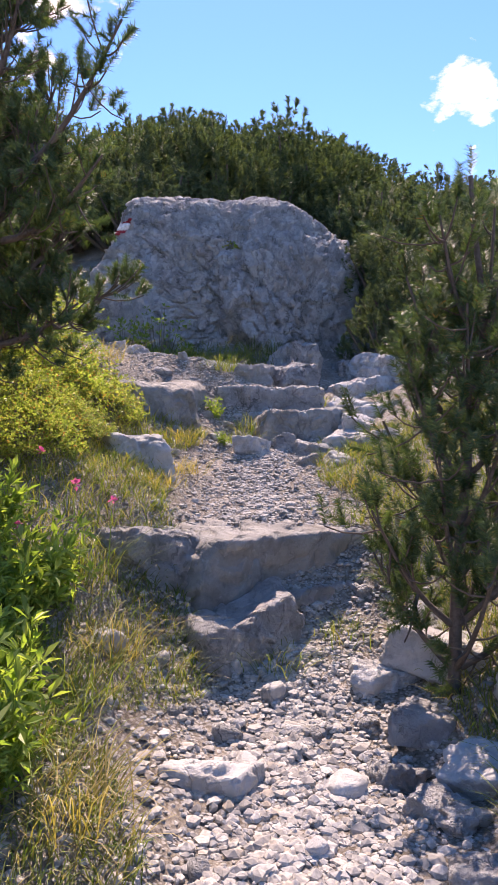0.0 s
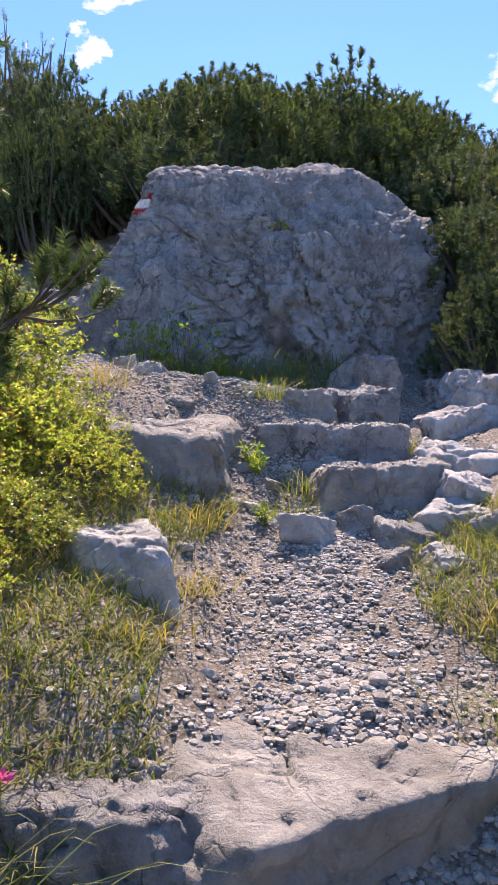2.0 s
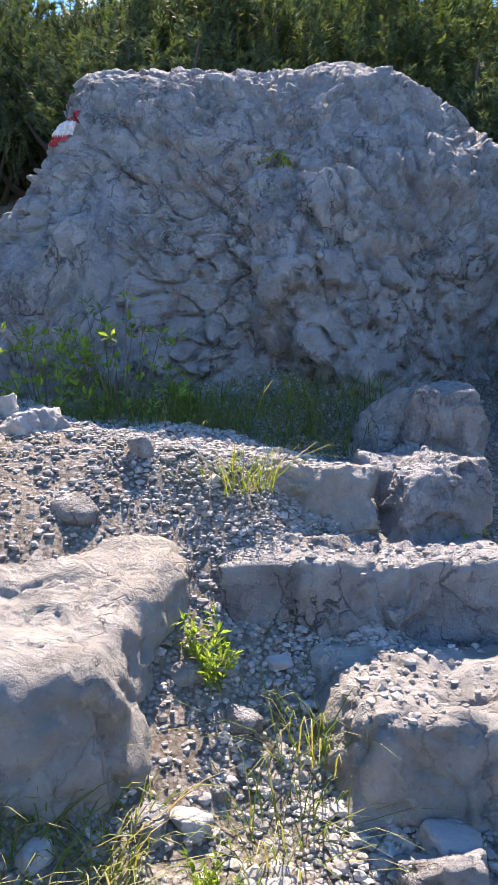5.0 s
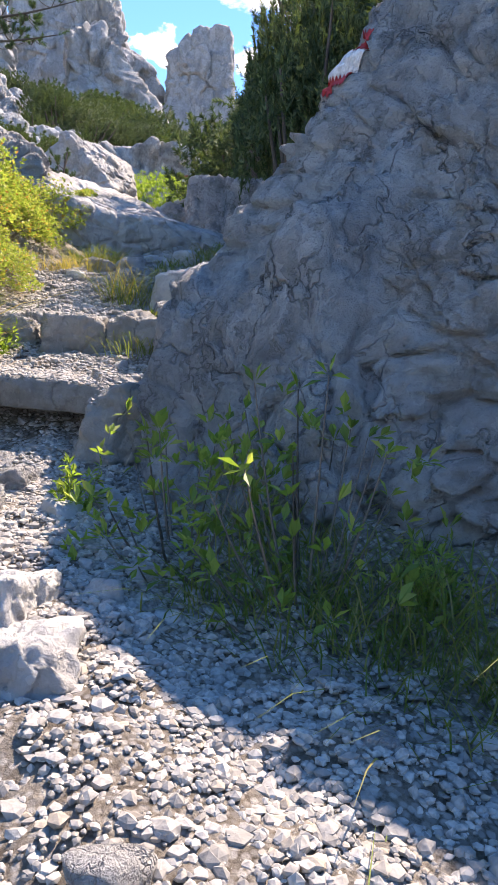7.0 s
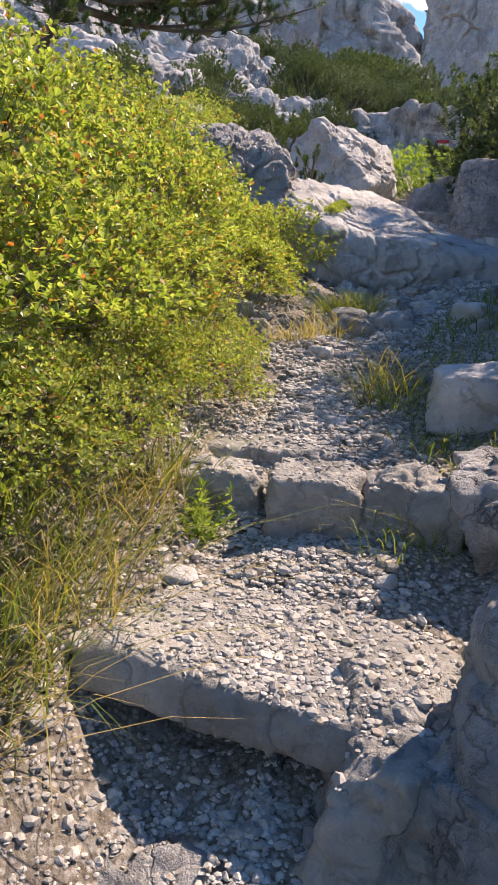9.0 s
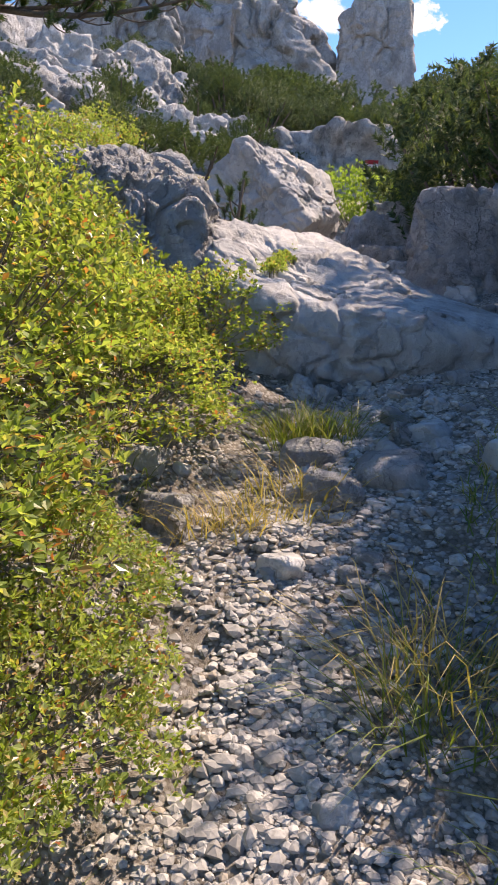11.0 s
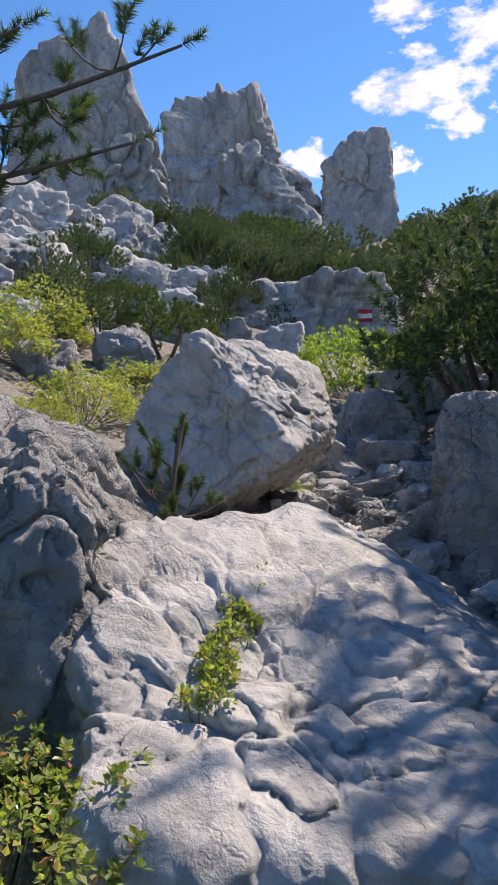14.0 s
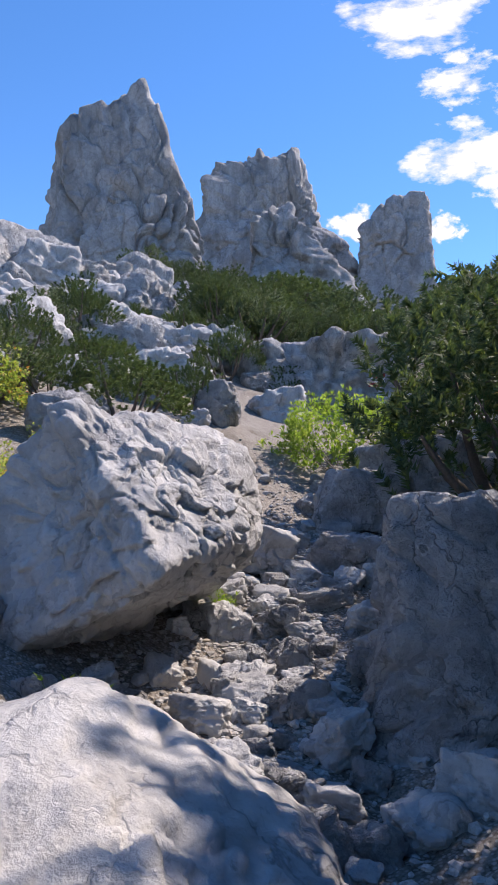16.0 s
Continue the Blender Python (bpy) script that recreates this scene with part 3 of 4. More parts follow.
tower(41, (-48.4, 62.5, 28.5), [((-0.75, 0, 0.66), (-1.8, 0, 3.0)), ((1, 0, 0.08), (2.9, 0, 0)), ((-0.1, 0, 1), (1, 0, 4.5)), ((0, 0.95, 0.3), (0, 2.6, 2)), ((-1, 0, 0), (-3.6, 0, 0))] + BACK,
      73, "blunt grey limestone pinnacle against the sky", level=6, rough=0.5, blocks=0.6, block_size=2.2, crack=0.35, hard=22, flat=0.4)
tower(50, (-43, 45, 22), [((-1, 0.1, 0.1), (-2.4, 0, 0)), ((-0.2, 0, 1), (0, 0, 3.6)), ((0.8, 0.1, 0.6), (2.2, 0, 1)), ((0.1, 0.9, 0.4), (0, 2.4, 1))] + BACK,
      74, "pale limestone buttress below the towers", level=6, rough=0.6, blocks=0.9, block_size=1.8, crack=0.3, hard=20, flat=0.4)
for c, sz, r, sd in [((-32, 27.5, 13.2), (2.6, 3.4, 5.2), 60, 81), ((-31.5, 23.9, 12.6), (3.0, 3.6, 4.8), 70, 82), ((-25.3, 27.3, 9.6), (2.2, 2.4, 3.6), 50, 83), ((-29.5, 25.2, 11.6), (2.0, 2.0, 3.6), 35, 84), ((-27.5, 21.5, 10.4), (2.4, 2.8, 2.6), 20, 85), ((-34, 24, 14), (3, 4, 5), 20, 86)]:
    block("boulder", c, sz, r, sd, "pale pointed limestone rock on the slope", "boulder", level=6, taper=0.38, hard=20)

# scattered rocks of the upper slope
rng = np.random.default_rng(77)
slope_rocks = [rock_mesh("slope_rock", [(np.array(q), rng.uniform(0.6, 1.0)) for q in [*unit(rng.normal(0, 1, (10, 3))), *np.eye(3), *-np.eye(3)]], 640 + i, 5, PALE if i % 2 else ROCK, 0.12, 0.14, 0.45, 0.05, 16) for i in range(6)]
for i in range(380):
    if i < 160:
        x, y = rng.uniform(-30, -10.5), rng.uniform(13.5, 29)
        z = rng.uniform(0.2, 0.5) * (1 + max(0, -12 - x) / 8)
        if math.hypot(x + 5, y - 12.5) < 8 or abs(x + 9.5 + (y - 16.5) * 0.8) < 1.5:
            continue
    else:
        k = rng.uniform(20.3, 31) if i < 290 else rng.uniform(20.0, 26.0)
        x, y, z = np.interp(k, run, T[:, 0]) + rng.normal(0, 0.75), np.interp(k, run, T[:, 1]) + rng.normal(0, 0.6), rng.uniform(0.07, 0.2) if k > 22.2 else rng.uniform(0.05, 0.085)
    ob = thing("slope_rock", pose(x, y, gz(x, y) + 0.2 * z, rng.uniform(-25, 25), rng.uniform(-25, 25), rng.uniform(0, 360)), "angular grey limestone rock on the slope", "rock", "rocks on the upper slope", me=slope_rocks[i % 6])
    ob.scale = (z * rng.uniform(0.9, 1.4), z, z * rng.uniform(0.6, 1.0))

# broken rocks in the trail above the ledge and on the shaded bank below the young pine
for i, (x, y, z) in enumerate([(0.62, 6.95, 0.3), (0.95, 7.15, 0.32), (0.35, 7.15, 0.24), (0.8, 6.6, 0.22), (1.25, 6.8, 0.3), (1.1, 7.4, 0.3), (0.5, 6.6, 0.2), (0.05, 6.95, 0.26), (0.72, 2.75, 0.2), (0.95, 2.95, 0.26), (0.62, 3.15, 0.18), (1.15, 2.6, 0.3), (0.85, 3.5, 0.24), (1.3, 3.2, 0.3), (0.78, 2.3, 0.2), (0.7, 3.9, 0.24), (1.0, 4.2, 0.28), (-1.6, 8.95, 0.2), (-2.3, 9.2, 0.26), (-1.95, 9.0, 0.2), (-2.55, 9.3, 0.22), (-1.35, 8.75, 0.22), (0.9, 2.05, 0.24), (1.1, 3.8, 0.3)]):
    block("rock", (x, y, gz(x, y) - 0.05 * z), (z * 1.4, z, z * 0.75), 37 * i, 660 + i, "broken grey limestone rock beside the trail", "rock", level=5, hard=20, blocks=0.03, group="broken rocks", taper=0.2, tilt=(13 * math.sin(i * 2.3), 15 * math.cos(i * 3.1)), mat=PALE if i % 2 else ROCK)


# ---- plants ----
def tube(points, radii, sides=6):
    """A tapering tube along points: verts and triangles."""
    p = np.asarray(points, float)
    tan = unit(np.gradient(p, axis=0))
    a = unit(np.cross(tan, (0.31, 0.52, 0.8)))
    b = np.cross(tan, a)
    ang = np.arange(sides) * 2 * math.pi / sides
    v = (p[:, None] + np.asarray(radii)[:, None, None] * (np.cos(ang)[None, :, None] * a[:, None] + np.sin(ang)[None, :, None] * b[:, None])).reshape(-1, 3)
    f = []
    for i in range(len(p) - 1):
        for j in range(sides):
            q = (i * sides + j, i * sides + (j + 1) % sides, (i + 1) * sides + (j + 1) % sides, (i + 1) * sides + j)
            f += [q[:3], (q[0], q[2], q[3])]
    return v, np.array(f)


def joined(pieces):
    vs, fs, n = [], [], 0
    for v, f in pieces:
        vs.append(v)
        fs.append(np.asarray(f) + n)
        n += len(v)
    return np.concatenate(vs), np.concatenate(fs)


def bend(a, b, sag, n=7):
    t = np.linspace(0, 1, n)[:, None]
    return np.array(a) * (1 - t) + np.array(b) * t + np.array((0, 0, 1.0)) * sag * np.sin(t * math.pi)


def needles(rng, roots, ways, length, count, needle, width):
    """Bottle-brush shoots: thin needles round each stem."""
    m = len(roots)
    t = rng.uniform(0.05, 1, (m, count))
    side = unit(rng.normal(0, 1, (m, count, 3)))
    side = unit(side - (side * ways[:, None]).sum(-1, keepdims=True) * ways[:, None])
    d = unit(ways[:, None] * rng.uniform(0.35, 0.95, (m, count, 1)) + side)
    base = roots[:, None] + ways[:, None] * (t * np.asarray(length)[:, None])[..., None]
    across = unit(np.cross(d, side + 0.3)) * width / 2
    tip = base + d * needle * rng.uniform(0.7, 1.15, (m, count, 1))
    v = np.stack([base - across, base + across, tip], 2).reshape(-1, 3)
    return v, np.arange(len(v)).reshape(-1, 3)


def leaves(rng, roots, ways, per, size, slim=0.45, spread=1.0):
    """Rosettes of folded pointed leaves at the roots."""
    m = len(roots)
    d = unit(ways[:, None] * 0.8 + spread * rng.normal(0, 0.7, (m, per, 3)))
    up = unit(rng.normal(0, 0.3, (m, per, 3)) + (0, 0.25, 1))
    across = unit(np.cross(d, up))
    norm = np.cross(across, d)
    L = size * rng.uniform(0.6, 1.2, (m, per, 1))
    base = roots[:, None] + d * 0.15 * L
    mid = base + d * L * 0.55
    v = np.stack([base, mid - across * L * slim / 2 + norm * L * 0.1, base + d * L, mid + across * L * slim / 2 + norm * L * 0.1], 2).reshape(-1, 3)
    k = np.arange(m * per)[:, None] * 4
    return v, np.concatenate([k + (0, 1, 2), k + (0, 2, 3)])


def blades(rng, roots, lean, height, width, droop=0.5):
    """Grass blades, each bent over in three pieces."""
    m = len(roots)
    L = height * rng.uniform(0.5, 1.15, (m, 1))
    out = unit(np.concatenate([lean[:, :2], np.zeros((m, 1))], 1))
    up = np.array((0, 0, 1.0))
    s = np.linalg.norm(lean[:, :2], axis=1, keepdims=True)
    p1 = roots + L * (0.45 * up + 0.45 * s * out)
    p2 = p1 + L * (0.32 * up * (1 - droop * 0.6) + out * (0.4 * s + 0.12 * droop))
    p3 = p2 + L * (0.2 * up * (1 - 2.2 * droop) + out * (0.4 * s + 0.25 * droop))
    a = unit(np.cross(out + 0.4 * rng.normal(0, 1, (m, 3)), up)) * width / 2
    v = np.stack([roots - a, roots + a, p1 - a * 0.9, p1 + a * 0.9, p2 - a * 0.6, p2 + a * 0.6, p3], 1).reshape(-1, 3)
    k = np.arange(m)[:, None] * 7
    return v, np.concatenate([k + t for t in ((0, 1, 3), (0, 3, 2), (2, 3, 5), (2, 5, 4), (4, 5, 6))])


def pine_shrub(place, radius, height, seed, label, shoots=170, count=44, needle=0.062, width=0.0135, mat=None, limbs=7):
    """A dwarf mountain pine: bent limbs from one foot and a dome of upright shoots."""
    rng = np.random.default_rng(seed)
    ob = thing("dwarf_pine", place, label, "pine shrub", "dwarf pines on the slope")
    ang = rng.uniform(0, 2 * math.pi, shoots)
    rr = radius * np.sqrt(rng.uniform(0, 1, shoots))
    z = height * (0.12 + 0.8 * np.sqrt(np.clip(1 - (rr / radius) ** 2, 0, 1))) * rng.uniform(0.4, 1.0, shoots) ** 0.6
    root = np.stack([np.cos(ang) * rr, np.sin(ang) * rr, z], 1)
    root[:, 2] += 0.2 * height * grain(root * (2.6 / radius) * (1, 1, 0), seed)
    way = unit(np.stack([np.cos(ang) * rr / radius * 0.6, np.sin(ang) * rr / radius * 0.9, np.ones(shoots)], 1) + rng.normal(0, 0.38, (shoots, 3)))
    low = needles(rng, root - way * 0.16, way, np.full(shoots, 0.2), count // 3, needle * 1.3, width * 1.6)
    part("crown", mesh_of("crown", *joined([needles(rng, root, way, rng.uniform(0.06, 0.13, shoots), count, needle, width), low]), mat or NEEDLE_FAR, False), ob)
    for i in range(limbs):
        k = rng.integers(shoots)
        v, f = tube(bend((0, 0, -0.1), root[k], -0.12 * height), np.linspace(0.05, 0.012, 7) * max(1, height / 1.5))
        part("limb", mesh_of("limb", v, f, BARK), ob)
    return ob


def pine_tree(place, trunk_tip, limbs, seed, label, shoot=0.12, needle=0.046, width=0.0046, count=130, twigs=7, thick=0.05):
    """A small mountain pine: trunk, limbs that end at the given places, twigs with needle shoots."""
    rng = np.random.default_rng(seed)
    ob = thing("mountain_pine", place, label, "pine tree")
    trunk = bend((0, 0, -0.15), trunk_tip, 0.0, 12) + 0.05 * np.stack([grain(np.linspace(0, 4, 12)[:, None] * (1, 0, 0) + k, seed + k) for k in range(3)], 1)
    v, f = tube(trunk, np.linspace(thick, 0.012, 12), 8)
    part("trunk", mesh_of("trunk", v, f, BARK), ob)
    roots, ways, sticks = [trunk[-1]], [unit(np.array(trunk_tip))], []
    for tip, start in limbs:
        line = bend(trunk[min(11, int(start * 11))], tip, -0.08 * np.linalg.norm(tip), 10)
        v, f = tube(line, np.linspace(thick * 0.5, 0.006, 10))
        part("limb", mesh_of("limb", v, f, BARK), ob)
        along = unit(line[-1] - line[0])
        roots.append(line[-1])
        ways.append(unit(along + (0, 0, 0.5)))
        for _ in range(twigs):
            t = rng.uniform(0.3, 1)
            a = line[int(t * 9)]
            way = unit(along * 0.5 + rng.normal(0, 0.75, 3) + (0, 0, 0.35))
            b = a + way * rng.uniform(0.08, 0.32)
            sticks.append(tube(bend(a, b, -0.03, 4), np.linspace(0.006, 0.004, 4), 4))
            for _ in range(3):
                roots.append(a + (b - a) * rng.uniform(0.5, 1))
                ways.append(unit(way * 0.5 + (0, 0, 0.7) + rng.normal(0, 0.35, 3)))
    tagged(part("twig", mesh_of("twig", *joined(sticks), BARK), ob), kind="stuff")
    roots, ways = np.array(roots), np.array(ways)
    ln = rng.uniform(0.7, 1.3, len(roots)) * shoot
    part("crown", mesh_of("crown", *needles(rng, roots, ways, ln, count, needle, width), NEEDLE, False), ob, "dense dark green needles")
    return ob


def leafy_shrub(place, radius, height, seed, label, rosettes=900, per=6, size=0.046, mat=None, twigs=60, slim=0.55):
    """A low mountain shrub: twigs and a ragged dome of small leaves."""
    rng = np.random.default_rng(seed)
    ob = thing("shrub", place, label, "shrub", "low shrubs beside the trail")
    d = rng.normal(0, 1, (rosettes, 3))
    d[:, 2] = np.abs(d[:, 2]) * 0.9
    d = unit(d)
    shell = rng.uniform(0.5, 1.0, (rosettes, 1)) ** 0.4 * (1 + 0.26 * fractal(d * 2.6, 2, seed) + 0.17 * grain(d * 8.0, seed + 5))[:, None]
    root = d * shell * (radius, radius, height)
    way = unit(d * 0.6 + (0, 0, 0.7) + rng.normal(0, 0.25, (rosettes, 3)))
    part("foliage", mesh_of("foliage", *leaves(rng, root, way, per, size, slim), mat or LEAF, False), ob)
    sticks = []
    for k in rng.integers(0, rosettes, twigs):
        foot = root[k] * (0.25, 0.25, 0) - (0, 0, 0.05)
        sticks.append(tube(bend(foot, root[k], -0.05, 5), np.linspace(0.007, 0.002, 5), 4))
    tagged(part("twig", mesh_of("twig", *joined(sticks), TWIG), ob, "thin grey bare twigs"), kind="stuff")
    return ob


def grass_tuft(place, height, count, seed, label, mat=None, width=0.005, spread=0.09, droop=0.5):
    rng = np.random.default_rng(seed)
    lean = rng.normal(0, 0.5, (count, 3))
    roots = np.concatenate([rng.normal(0, spread, (count, 2)), np.full((count, 1), -0.03)], 1)
    lean = lean + roots / max(spread, 0.01) * 0.25
    ob = thing("grass_tuft", place, label, "grass", "grass tufts")
    part("foliage", mesh_of("foliage", *blades(rng, roots, lean, height, width, droop), mat or GRASS, False), ob)
    return ob


def weed(place, height, stems, seed, label, per=7, size=0.09, mat=None):
    """A herb with upright stems and lance-shaped leaves."""
    rng = np.random.default_rng(seed)
    ob = thing("herb", place, label, "herb", "herbs beside the trail")
    roots, ways, sticks = [], [], []
    for _ in range(stems):
        tip = np.array((rng.normal(0, 0.3) * height, rng.normal(0, 0.3) * height, height * rng.uniform(0.5, 1.1)))
        line = bend((rng.normal(0, 0.04), rng.normal(0, 0.04), -0.03), tip, 0.02, 5)
        sticks.append(tube(line, np.linspace(0.004, 0.002, 5), 4))
        for k in (1, 2, 3, 4):
            roots.append(line[k])
            ways.append(unit(line[k] - line[k - 1]))
    tagged(part("stem", mesh_of("stem", *joined(sticks), WEED), ob), kind="stuff")
    part("foliage", mesh_of("foliage", *leaves(rng, np.array(roots), np.array(ways), per, size, 0.32, 1.3), mat or WEED, False), ob)
    return ob


def on_ground(x, y, sink=0.03):
    return (x, y, gz(x, y) - sink)


# pines on the slope behind the boulder
pines = [pine_shrub((60 + 5 * i, -40, 0), 1.1, 1.7, 200 + i, "dense dark green dwarf pine on the slope", shoots=380) for i in range(4)]
rng = np.random.default_rng(5)
for i in range(74):
    row, col = divmod(i, 12)
    x, y = -3.6 + col * 1.12 + rng.uniform(-0.4, 0.4), 13.7 + row * 1.25 + rng.uniform(-0.4, 0.4) - 0.12 * max(0, col - 4)
    if x < -2.2 and y < 14.9:
        continue
    s = rng.uniform(1.05, 1.4)
    copy_thing(pines[i % 4], Matrix.Translation(on_ground(x, y)) @ Euler((0, 0, rng.uniform(0, 6.28))).to_matrix().to_4x4() @ Matrix.Diagonal((s, s, s * rng.uniform(0.85, 1.15), 1)))
# pines beside the boulder and down the right side of the trail
for x, y, s in [(2.9, 12.2, 1.0), (2.5, 10.9, 0.75), (3.4, 10.2, 0.9), (4.4, 11.4, 1.0), (3.2, 8.9, 0.6), (4.6, 9.2, 0.9), (5.6, 12.2, 1.1), (2.35, 12.9, 1.2), (2.3, 11.7, 0.75), (2.2, 9.9, 0.45), (2.6, 9.4, 0.5), (-2.6, 14.6, 1.1), (-3.4, 15.2, 1.15), (-4.4, 15.3, 1.2), (-3.9, 16.2, 1.4), (1.95, 9.95, 0.7), (2.3, 11.0, 0.9), (2.6, 8.6, 0.6), (2.5, 10.2, 0.9)]:
    copy_thing(pines[int(x * 3) % 4], Matrix.Translation(on_ground(x, y)) @ Matrix.Diagonal((s, s, s, 1)))
# added pines, stretched tall and partly out of view, to shade slab and gravel
for x, y, s, z in [(-5.6, 15.9, 0.7, 1.8), (-4.8, 16.3, 1.1, 2.0), (-4.6, 15.1, 0.9, 1.7), (-4.15, 14.1, 0.7, 1.5)]:
    copy_thing(pines[int(y) % 4], Matrix.Translation(on_ground(x, y)) @ Matrix.Diagonal((s, s, z, 1)))
# far pines under the towers
for i in range(22):
    x, y, s = rng.uniform(-44, -20), rng.uniform(33, 52), rng.uniform(1.1, 1.8)
    copy_thing(pines[i % 4], Matrix.Translation(on_ground(x, y)) @ Euler((0, 0, i)).to_matrix().to_4x4() @ Matrix.Diagonal((s * 1.2, s * 1.2, s, 1)))
for i in range(26):
    x, y, s = rng.uniform(-27, -12), rng.uniform(14, 26), rng.uniform(0.35, 0.7)
    if abs(x + 9.5 + (y - 16.5) * 0.8) > 2.2:
        copy_thing(pines[i % 4], Matrix.Translation(on_ground(x, y)) @ Euler((0, 0, i)).to_matrix().to_4x4() @ Matrix.Diagonal((s * 1.3, s * 1.3, s, 1)))
# the tall dark pines beside the upper trail, and those on the rock wall
for x, y, s in [(-10.6, 21.6, 1.75), (-9.4, 20.6, 1.45), (-8.6, 22, 1.9), (-10.9, 23.4, 1.8), (-7.4, 20.6, 1.6), (-12.3, 23.6, 1.2)]:
    copy_thing(pines[int(-x * 3) % 4], Matrix.Translation(on_ground(x, y)) @ Euler((0, 0, x)).to_matrix().to_4x4() @ Matrix.Diagonal((s, s, s, 1)))
for i in range(16):
    x, y = -18.2 - 0.42 * i + rng.uniform(-0.5, 0.5), 29.0 - 0.16 * i + rng.uniform(-1.2, 2.4)
    s = rng.uniform(0.95, 1.3)
    copy_thing(pines[i % 4], Matrix.Translation((x, y, gz(x, y) + 0.6)) @ Euler((0, 0, i)).to_matrix().to_4x4() @ Matrix.Diagonal((s, s, s * 0.9, 1)))
for x, y, s in [(-20.5, 20.5, 0.9), (-21.8, 21, 0.8), (-25, 26.5, 0.8), (-24, 28, 0.7), (-17, 18, 0.6), (-14.5, 17.5, 0.5), (-19, 23.5, 0.8), (-22.5, 24.5, 0.8), (-27, 29, 1.0), (-29, 31, 1.1), (-26, 32, 1.2), (-33, 33, 1.0), (-15.5, 20.2, 0.6)]:
    copy_thing(pines[int(-x) % 4], Matrix.Translation(on_ground(x, y)) @ Matrix.Diagonal((s, s, s, 1)))
for p in pines:
    for c in p.children:
        bpy.data.objects.remove(c)
    bpy.data.objects.remove(p)

# single pines near the trail
rng = np.random.default_rng(8)
limbs = [((0.45 * math.cos(a), 0.45 * math.sin(a), h), max(0.05, h / 2.55 - 0.12)) for h, a in [(0.55 + 0.085 * i, 2.4 * i) for i in range(22)]]
limbs = [((t[0] * (1.3 - 0.38 * t[2]), t[1] * (1.3 - 0.38 * t[2]), t[2]), s) for t, s in limbs]
pine_tree((1.0, 3.55, gz(1.0, 3.55)), (0.1, 0.05, 2.5), limbs, 31, "young mountain pine with bright green shoots", shoot=0.14, count=130, twigs=12, thick=0.035)
tips = [((-0.1 + 0.35 * (i % 3), -0.5 + 0.16 * (i % 7), 0.9 + 0.14 * i), 0.15 + 0.042 * i) for i in range(19)]
tips += [((1.15, -0.75, 2.3), 0.6), ((0.95, 0.25, 1.15), 0.35), ((0.8, -0.2, 0.95), 0.3), ((1.0, -0.5, 1.7), 0.5), ((0.75, 0.1, 1.6), 0.45), ((-0.7, -0.4, 1.8), 0.5), ((-0.6, 0.3, 2.2), 0.6)]
pine_tree((-1.8, 4.55, gz(-1.8, 4.55)), (0.35, -0.35, 3.1), tips, 32, "gnarled mountain pine with dark needles and bare twigs", twigs=26, thick=0.06)
b = (-8.9, 11.3, gz(-8.9, 11.3))
tips = [((1.3, 2.4, 6.9 - b[2]), 0.7), ((1.35, 2.6, 7.35 - b[2]), 0.8), ((1.1, 2.0, 7.3 - b[2]), 0.8), ((0.7, 1.6, 7.4 - b[2]), 0.8), ((1.2, 1.6, 7.0 - b[2]), 0.8), ((0.9, 1.8, 6.8 - b[2]), 0.7), ((0.4, 1.3, 7.2 - b[2]), 0.8), ((1.0, 1.1, 6.8 - b[2]), 0.8), ((0.9, 0.4, 6.9 - b[2]), 0.9), ((0.3, 0.4, 7.3 - b[2]), 0.9), ((-0.5, 0.8, 7.2 - b[2]), 0.9), ((0.8, 0.0, 6.5 - b[2]), 0.6)]
pine_tree(b, (0.1, 0.5, 7.3 - b[2]), tips, 33, "leaning mountain pine with a long overhanging limb", twigs=26, thick=0.07)
pine_tree((-8.15, 14.2, gz(-8.15, 14.2)), (0.1, 0.1, 0.75), [((0.12 * math.cos(2 * i), 0.12 * math.sin(2 * i), 0.2 + 0.07 * i), 0.2 + 0.09 * i) for i in range(8)], 34, "pine sapling between the boulders", twigs=2, thick=0.02, shoot=0.08, needle=0.04)

# tall pines behind the cracked block; those out of view are heightened to shade the gully
limbs = [((r * math.cos(a), r * math.sin(a), h), max(0.08, h / 4.3 - 0.15)) for r, a, h in [(1.25 - 0.022 * i, 2.4 * i, 0.7 + 0.105 * i) for i in range(32)]]
tall = pine_tree((70, -40, 0), (0.12, -0.1, 3.75), limbs, 35, "tall dark mountain pine with bare lower twigs", shoot=0.17, needle=0.062, width=0.0085, count=60, twigs=9, thick=0.09)
for i, (x, y, top) in enumerate([(-6.35, 17.7, 10.7), (-5.75, 17.0, 10.4), (-6.9, 18.9, 11.2), (-7.9, 19.2, 9.2), (-5.1, 16.3, 9.3), (-4.4, 15.5, 7.2), (-8.9, 19.9, 8.9), (-5.9, 18.9, 11.2)]):
    g = gz(x, y)
    k = (top - g) / 4.3
    copy_thing(tall, Matrix.Translation((x, y, g - 0.05)) @ Euler((0, 0, 1.9 * i)).to_matrix().to_4x4() @ Matrix.Diagonal((max(k, 0.75), max(k, 0.75), k, 1)))
for c in list(tall.children):
    bpy.data.objects.remove(c)
bpy.data.objects.remove(tall)

